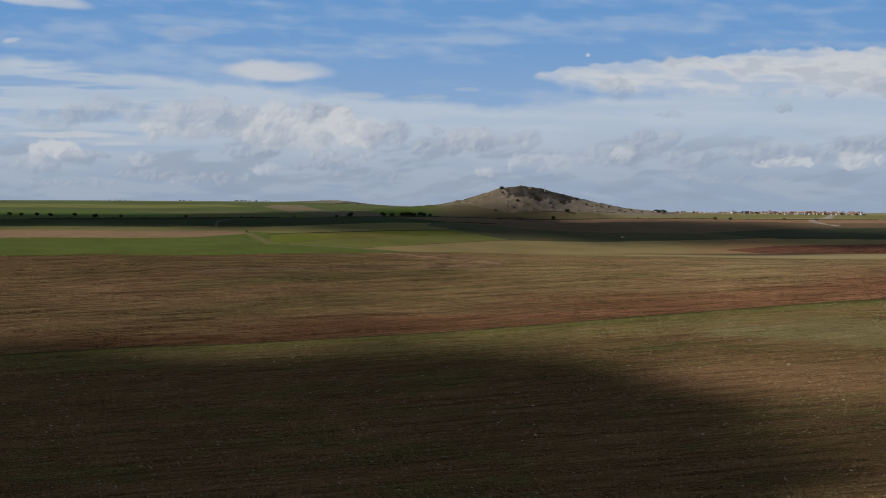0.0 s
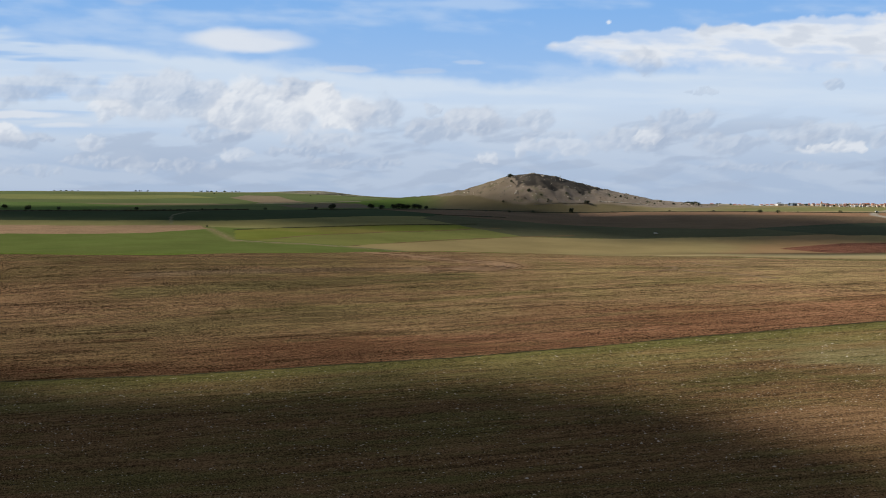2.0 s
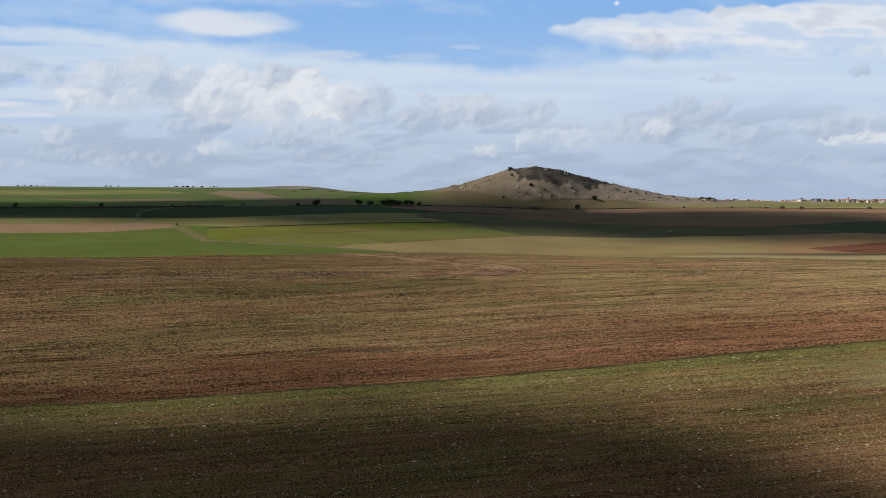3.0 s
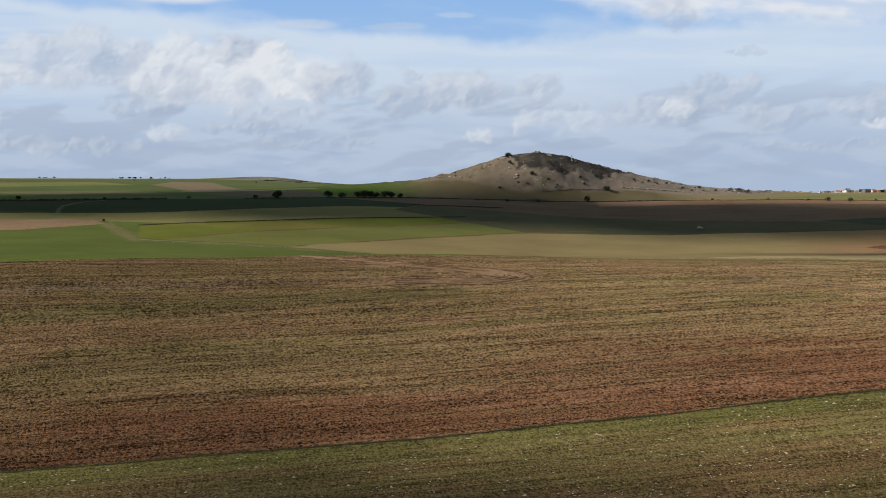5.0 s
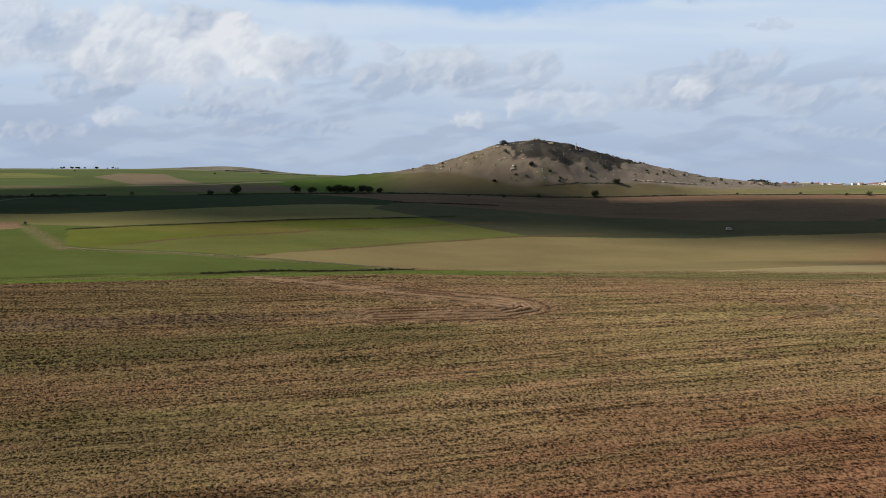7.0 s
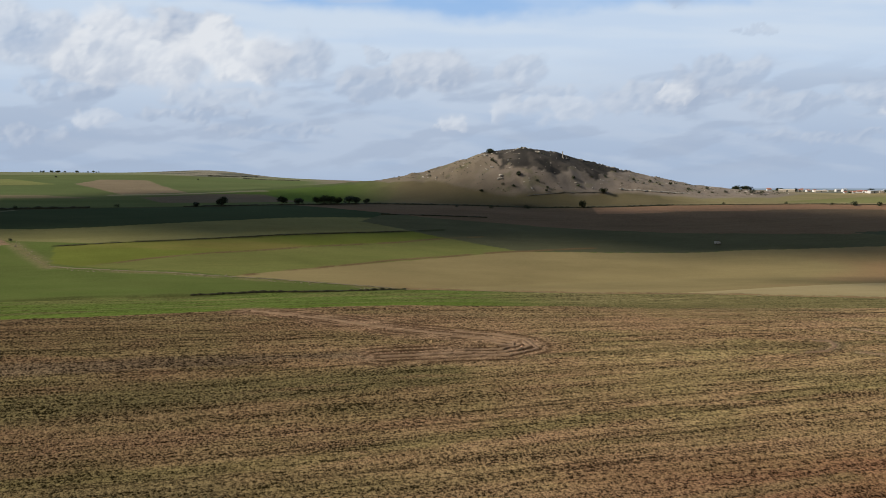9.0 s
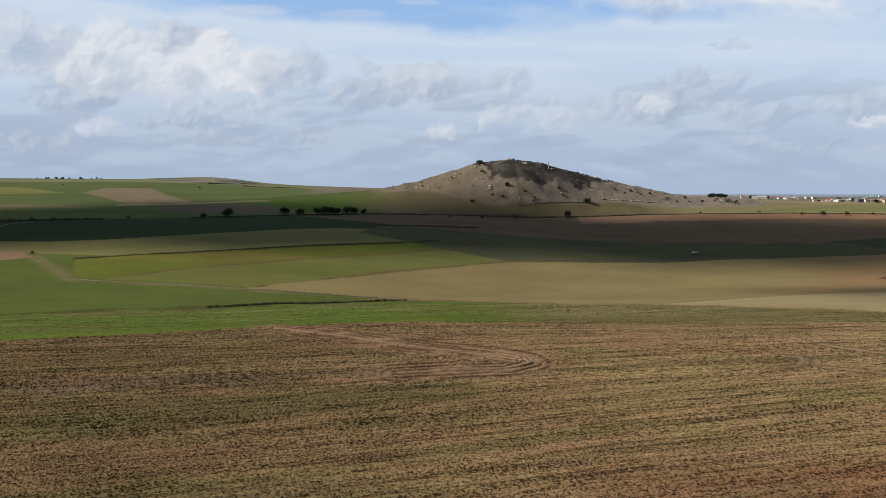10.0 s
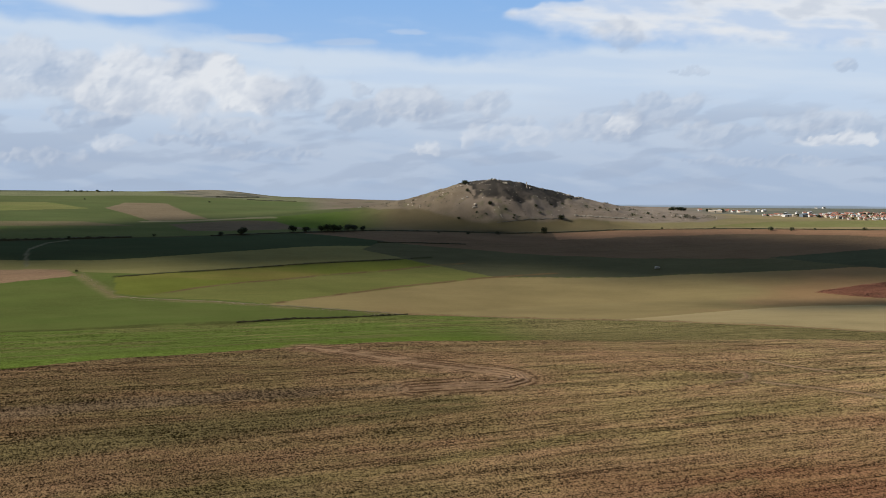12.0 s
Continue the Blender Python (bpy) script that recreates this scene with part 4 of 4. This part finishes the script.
plant(BUSHES, [(23.4, 488.1, .9), (9.2, 488, .5), (9.1, 489.9, .45), (25.2, 482.1, .6), (27.6, 481.6, .7), (33.1, 483.5, .7), (35.3, 482.8, .6), (34.9, 482, .6), (41.9, 487.5, .7), (42.8, 486.1, .7), (46.5, 490.1, .6), (21.9, 473.9, .8), (29.6, 475.2, 1.0), (14.3, 473.2, .6),
               (50, 492, .6), (57, 494, .6), (61, 494.3, .7), (63, 493, .5), (66, 495, .7), (70, 494, .6), (75, 496, .8), (79, 494.5, .7), (59, 492, .5), (72, 492, .5), (53, 495, .5), (86, 496, 1.2), (88, 495.6, 1.0)],
      "small dark broom bush on the stony slope", "bush", "bushes on the hill", 4, 1.1)
plant(BUSHES, [(101, 485.2, .9), (106, 484.8, 1.6), (112, 484.8, 1.4), (133, 485.5, 1.2), (145, 484.6, 1.1), (91, 487, .7), (119, 486, .7), (76, 485.4, .7), (-68, 431, .7), (-55, 459.5, 1.0), (-74, 456, 1.0)], "dark bush in the field hedge", "bush", "bushes in the hedge", 5)
ridge = random.Random(78)
plant(OAKS, [(ridge.choice((-77, -82, -87, -88, -110, -140)) + ridge.gauss(0, 2.6), 533 + ridge.uniform(-2, 1.5), ridge.uniform(.5, 1.1)) for k in range(34)] + [(-46, 512, .8), (-80, 512, .8)], "tiny dark tree on the far ridge", "tree", "trees on the ridge", 6, 0.55)
plant(OAKS, [(88.6, 520, 1.5), (89.6, 520.5, 1.8), (91, 521, 1.7), (92, 521, 1.9), (93, 521.2, 1.5), (100, 521, 1.3), (101.2, 521.4, 1.4), (117.5, 503.5, 1.6), (121, 502.5, 1.3), (126, 500, 1.2), (133, 499, 1.4), (105, 521.5, 1.3), (139.5, 498, 1.3)], "dark garden tree at the village edge", "tree", "trees of the village", 7, 0.75)


# ---- rocks on the hill ----
def boulder(seed, material):
    """A weathered, angular block about one metre across."""
    bm = bmesh.new()
    bmesh.ops.create_icosphere(bm, subdivisions=2, radius=0.5)
    rs = random.Random(seed)
    for k in range(7):
        d = Vector((rs.gauss(0, 1), rs.gauss(0, 1), rs.gauss(0, 0.8))).normalized()
        lim = rs.uniform(0.26, 0.4)
        for v in bm.verts:
            over = v.co.dot(d) - lim
            if over > 0:
                v.co -= d * over
    for v in bm.verts:
        v.co *= 1 + 0.25 * noise.noise(v.co * 4 + Vector((seed * 7.3, 0, 0)))
        v.co.z = max(v.co.z, -0.3)
    me = bpy.data.meshes.new("boulder")
    bm.to_mesh(me)
    bm.free()
    me.materials.append(material)
    return new("boulder", me)


rocks = [boulder(1, STONE), boulder(2, PALE_STONE), boulder(3, STONE), boulder(4, DARK_STONE)]
rnd = random.Random(9)
# outcrops: x, y, spread, how many, size
OUTCROPS_WEST = [(22.7, 486.5, .7, 5, .75), (24.8, 483.5, .9, 7, .9), (22.0, 490.8, .9, 6, .7), (24.2, 491.4, .9, 4, .6), (28.3, 491.9, 1.0, 5, .6), (30.6, 492.7, 1.0, 7, .8), (34.1, 491.6, .8, 5, .8), (18.6, 491.2, 1.2, 4, .5), (15.9, 489.8, 1.0, 3, .5),
            (34.8, 486.1, .5, 2, .6), (27.6, 486.8, .4, 2, .45), (31.2, 483.6, .6, 3, .5), (31.6, 481.5, .7, 4, .55), (29.8, 482.5, .6, 2, .45), (48.4, 489.1, .5, 2, .45), (10.4, 486.4, .8, 3, .45), (27, 488.1, .3, 1, .5)]
OUTCROPS_EAST = [(41.5, 494.8, .9, 6, .7), (45.5, 496.6, 1.0, 4, .7), (50, 498.2, 1.2, 6, .8), (53.5, 498.8, .9, 6, .9), (57, 499.3, .8, 5, .9), (37.8, 494.3, 1.0, 5, .7), (60, 493, 5, 5, .4), (66, 492, 4, 5, .35)]
n = 0
for x0, y0, spread, many, size in OUTCROPS_WEST + OUTCROPS_EAST:
    for k in range(many):
        x, y, w = x0 + rnd.gauss(0, spread * .6), y0 + rnd.gauss(0, spread * .4), size * rnd.uniform(.35, 1.1)
        ob = rocks[n] if n < 4 else copy_thing(rocks[rnd.choice((3, 3, 3, 0) if x > 36 and y > 491 else (0, 1, 1, 2))], Matrix.Identity(4))
        ob.matrix_basis = stand(ob, x, y, 1.0, rnd.uniform(0, 360)) @ Matrix.Diagonal((w * 1.3, w, w * rnd.uniform(.6, 1.0), 1))
        tagged(ob, "weathered granite boulder of the summit outcrop" if y > 489 else "weathered granite boulder on the hillside", "rock", "boulders on the hill")
        n += 1

# survey pillar on the summit ridge
pillar = tagged(new("survey_pillar"), "thin pale concrete survey pillar on the summit", "pillar")
pillar.location = (40.3, 493.6, ground_z(40.3, 493.6))
bm = bmesh.new()
bmesh.ops.create_cone(bm, segments=12, radius1=0.13, radius2=0.11, depth=1.5, cap_ends=True, matrix=Matrix.Translation((0, 0, 0.7)))
part("shaft", bm, STONE, pillar)
part("plinth", box(bmesh.new(), -.3, .3, -.3, .3, -.25, 0.18, 0.03), STONE, pillar)


# ---- the village ----
def house(wide, deep, tall, wall, roof, pitch=0.35, windows=2):
    """A house at the origin: walls, gable roof with eaves, door, windows, chimney."""
    top = new("house")
    bm = box(bmesh.new(), -wide / 2, wide / 2, -deep / 2, deep / 2, -0.4, tall)
    for s in (-1, 1):
        a = [bm.verts.new((s * wide / 2, y, z)) for y, z in ((-deep / 2, tall), (deep / 2, tall), (0, tall + pitch * deep))]
        bm.faces.new(a)
    part("wall", bm, wall, top)
    bm = bmesh.new()
    e, t = 0.06, 0.05
    for s in (-1, 1):
        lo = (s * (deep / 2 + e), tall - pitch * 2 * e)
        hi = (0, tall + pitch * deep)
        ring = []
        for x in (-wide / 2 - e, wide / 2 + e):
            ring.append([bm.verts.new((x, y, z + dz)) for (y, z) in (lo, hi) for dz in (0.01, t)])
        a, b = ring
        for q in ((a[0], a[2], b[2], b[0]), (a[1], b[1], b[3], a[3]), (a[0], b[0], b[1], a[1]), (a[0], a[1], a[3], a[2]), (b[0], b[2], b[3], b[1])):
            bm.faces.new(q)
    rf = part("roof", bm, roof, top)
    part("chimney", box(bmesh.new(), wide * .2, wide * .2 + .1, -.05, .05, tall, tall + pitch * deep + .15), wall, rf)
    for k in range(windows):
        x = -wide / 2 + wide * (k + 0.6) / (windows + 0.6)
        part("window", box(bmesh.new(), x - .06, x + .06, -deep / 2 - .012, -deep / 2 + .02, tall * .45, tall * .75), DARK_GLASS, top)
    part("door", box(bmesh.new(), wide * .32, wide * .32 + .12, -deep / 2 - .012, -deep / 2 + .02, 0, tall * .55), BARK, top)
    return top


def shed(wide, deep, tall, wall, roof):
    """A long farm shed at the origin: walls, low roof, sliding door."""
    top = new("farm_shed")
    part("wall", box(bmesh.new(), -wide / 2, wide / 2, -deep / 2, deep / 2, -0.4, tall), wall, top)
    bm = bmesh.new()
    p = [bm.verts.new(v) for v in ((-wide / 2 - .05, -deep / 2 - .05, tall + .004), (wide / 2 + .05, -deep / 2 - .05, tall + .004), (wide / 2 + .05, 0, tall + deep * .16), (-wide / 2 - .05, 0, tall + deep * .16), (wide / 2 + .05, deep / 2 + .05, tall + .004), (-wide / 2 - .05, deep / 2 + .05, tall + .004))]
    for f in ((0, 1, 2, 3), (3, 2, 4, 5), (1, 4, 2), (0, 3, 5), (0, 5, 4, 1)):
        bm.faces.new([p[k] for k in f])
    part("roof", bm, roof, top)
    part("door", box(bmesh.new(), -.2, .2, -deep / 2 - .015, -deep / 2 + .02, 0, tall * .75), DARK_GLASS, top)
    return top


HOMES = [house(1.4, 1.1, .55, PLASTER, TILE), house(1.2, 1.0, .62, BEIGE, TILE), house(1.8, 1.1, .5, PLASTER, TILE, .3, 3), house(1.0, 1.0, .85, BEIGE, TILE), house(1.3, 1.0, .6, PLASTER, SHEET, .2)]
HOME_LABELS = ["white village house with a red tiled roof", "beige village house with a red tiled roof", "long white village house with a tiled roof", "tall beige village house with a tiled roof", "white house with a grey sheet roof"]
SHEDS = [shed(3.0, 1.6, .7, PLASTER, SHEET), shed(4.2, 1.4, .5, BEIGE, BEIGE), shed(3.2, 1.6, .95, BLUE_SHEET, BLUE_SHEET)]
SHED_LABELS = ["long white farm shed at the village edge", "long low beige barn at the village edge", "blue-grey metal shed at the village edge"]


def settle(kinds, labels, spots, category, group, seed):
    rnd = random.Random(seed)
    for x, y, k, size in spots:
        src = kinds[k]
        m = stand(src, x, y, size * 0.8, rnd.choice((0, 0, 90, 20)) + rnd.uniform(-18, 18))
        if "placed" in src:
            ob = copy_thing(src, Matrix.Identity(4))
        else:
            ob = src
            src["placed"] = 1
        ob.matrix_basis = m
        tagged(ob, labels[k], category, group)


settle(HOMES, HOME_LABELS, [(98.5, 523, 0, 1), (106.4, 522, 1, .9), (108.2, 521.4, 2, .9), (109.8, 521, 0, .9), (107.4, 523.6, 3, .8), (116.4, 522.6, 4, 1.1), (118, 522, 4, 1.2), (121.8, 514, 4, .9), (125, 513.6, 4, 1), (127.4, 514, 0, .9), (129.5, 515, 4, 1.1),
                            (142, 540, 4, .7), (145, 541, 4, .9)], "house", "houses of the village", 1)
lots = random.Random(31)
town, gardens = [], []
# streets of the village: first house, last house, rows behind it
for x0, y0, x1, y1, deep in ((112.5, 506.5, 117, 505, 2), (124, 502, 131, 499.5, 3), (129.5, 498.6, 139, 496.4, 4), (140.5, 496.4, 168, 495.4, 4), (131, 508, 150, 510, 2)):
    for r in range(deep):
        for k in range(int((x1 - x0) / 1.45) + 1):
            x = x0 + k * 1.45 + lots.uniform(-.35, .35) + r * 0.6
            y = y0 + (y1 - y0) * (x - x0) / (x1 - x0) + r * 1.9 + lots.uniform(-.6, .6)
            if lots.random() < 0.84:
                town.append((x, y, lots.choice((0, 0, 0, 1, 1, 2, 2, 3, 4, 4)), lots.uniform(.65, 1.1)))
            if lots.random() < 0.3:
                gardens.append((x + 0.95, y - 0.5, lots.uniform(.5, .95)))
settle(HOMES, HOME_LABELS, town, "house", "houses of the village", 3)
settle(SHEDS, SHED_LABELS, [(102.2, 520, 1, 1.2), (105, 523, 0, .9), (113, 522, 0, .9), (111, 520, 1, .9), (117.6, 502.6, 0, 1.0), (122.4, 502.2, 2, 1.0), (119.6, 503.6, 1, 1.0), (133.4, 505.4, 0, .9), (126, 505, 0, .8), (158, 502.4, 0, 1.1), (141, 512, 0, .9), (135, 513, 0, .8), (146, 487.5, 0, .5)], "shed", "sheds of the village", 2)
plant(OAKS, gardens, "small dark garden tree between the houses", "tree", "trees of the village", 8, 0.8)
tower = tagged(new("bell_tower"), "slender stone bell tower above the village roofs", "tower")
tower.location = (130.6, 497.8, ground_z(130.6, 497.8))
part("shaft", box(bmesh.new(), -.28, .28, -.28, .28, -.4, 1.1, 0.02), BEIGE, tower)
bm = bmesh.new()
bmesh.ops.create_cone(bm, segments=4, radius1=0.45, radius2=0.02, depth=0.6, cap_ends=True, matrix=pose(0, 0, 1.39, 0, 0, 45))
part("roof", bm, TILE, tower)

# ---- a van left in the field ----
van = tagged(new("van"), "small white van parked in the shaded field", "van")
van.matrix_basis = stand(van, 65.6, 453, 0.34, 8)
bm = box(bmesh.new(), -1.9, 1.9, -.85, .85, .45, 1.1, 0.12)
box(bm, -1.8, 1.0, -.8, .8, 1.0, 1.85, 0.15)
part("body", bm, CAR_PAINT, van)
for x0, x1 in ((-1.5, -.5), (-.4, .45), (.52, 1.02)):
    part("window", box(bmesh.new(), x0, x1, -.82, .82, 1.2, 1.65, 0.03), DARK_GLASS, van)
for x in (-1.2, 1.2):
    for y in (-.8, .8):
        bm = bmesh.new()
        bmesh.ops.create_cone(bm, segments=16, radius1=0.36, radius2=0.36, depth=0.24, cap_ends=True, matrix=pose(x, y, 0.33, 90, 0, 0))
        w = part("wheel", bm, RUBBER, van)
        bm = bmesh.new()
        bmesh.ops.create_cone(bm, segments=12, radius1=0.2, radius2=0.2, depth=0.27, cap_ends=True, matrix=pose(x, y, 0.33, 90, 0, 0))
        part("hub", bm, SHEET, w)
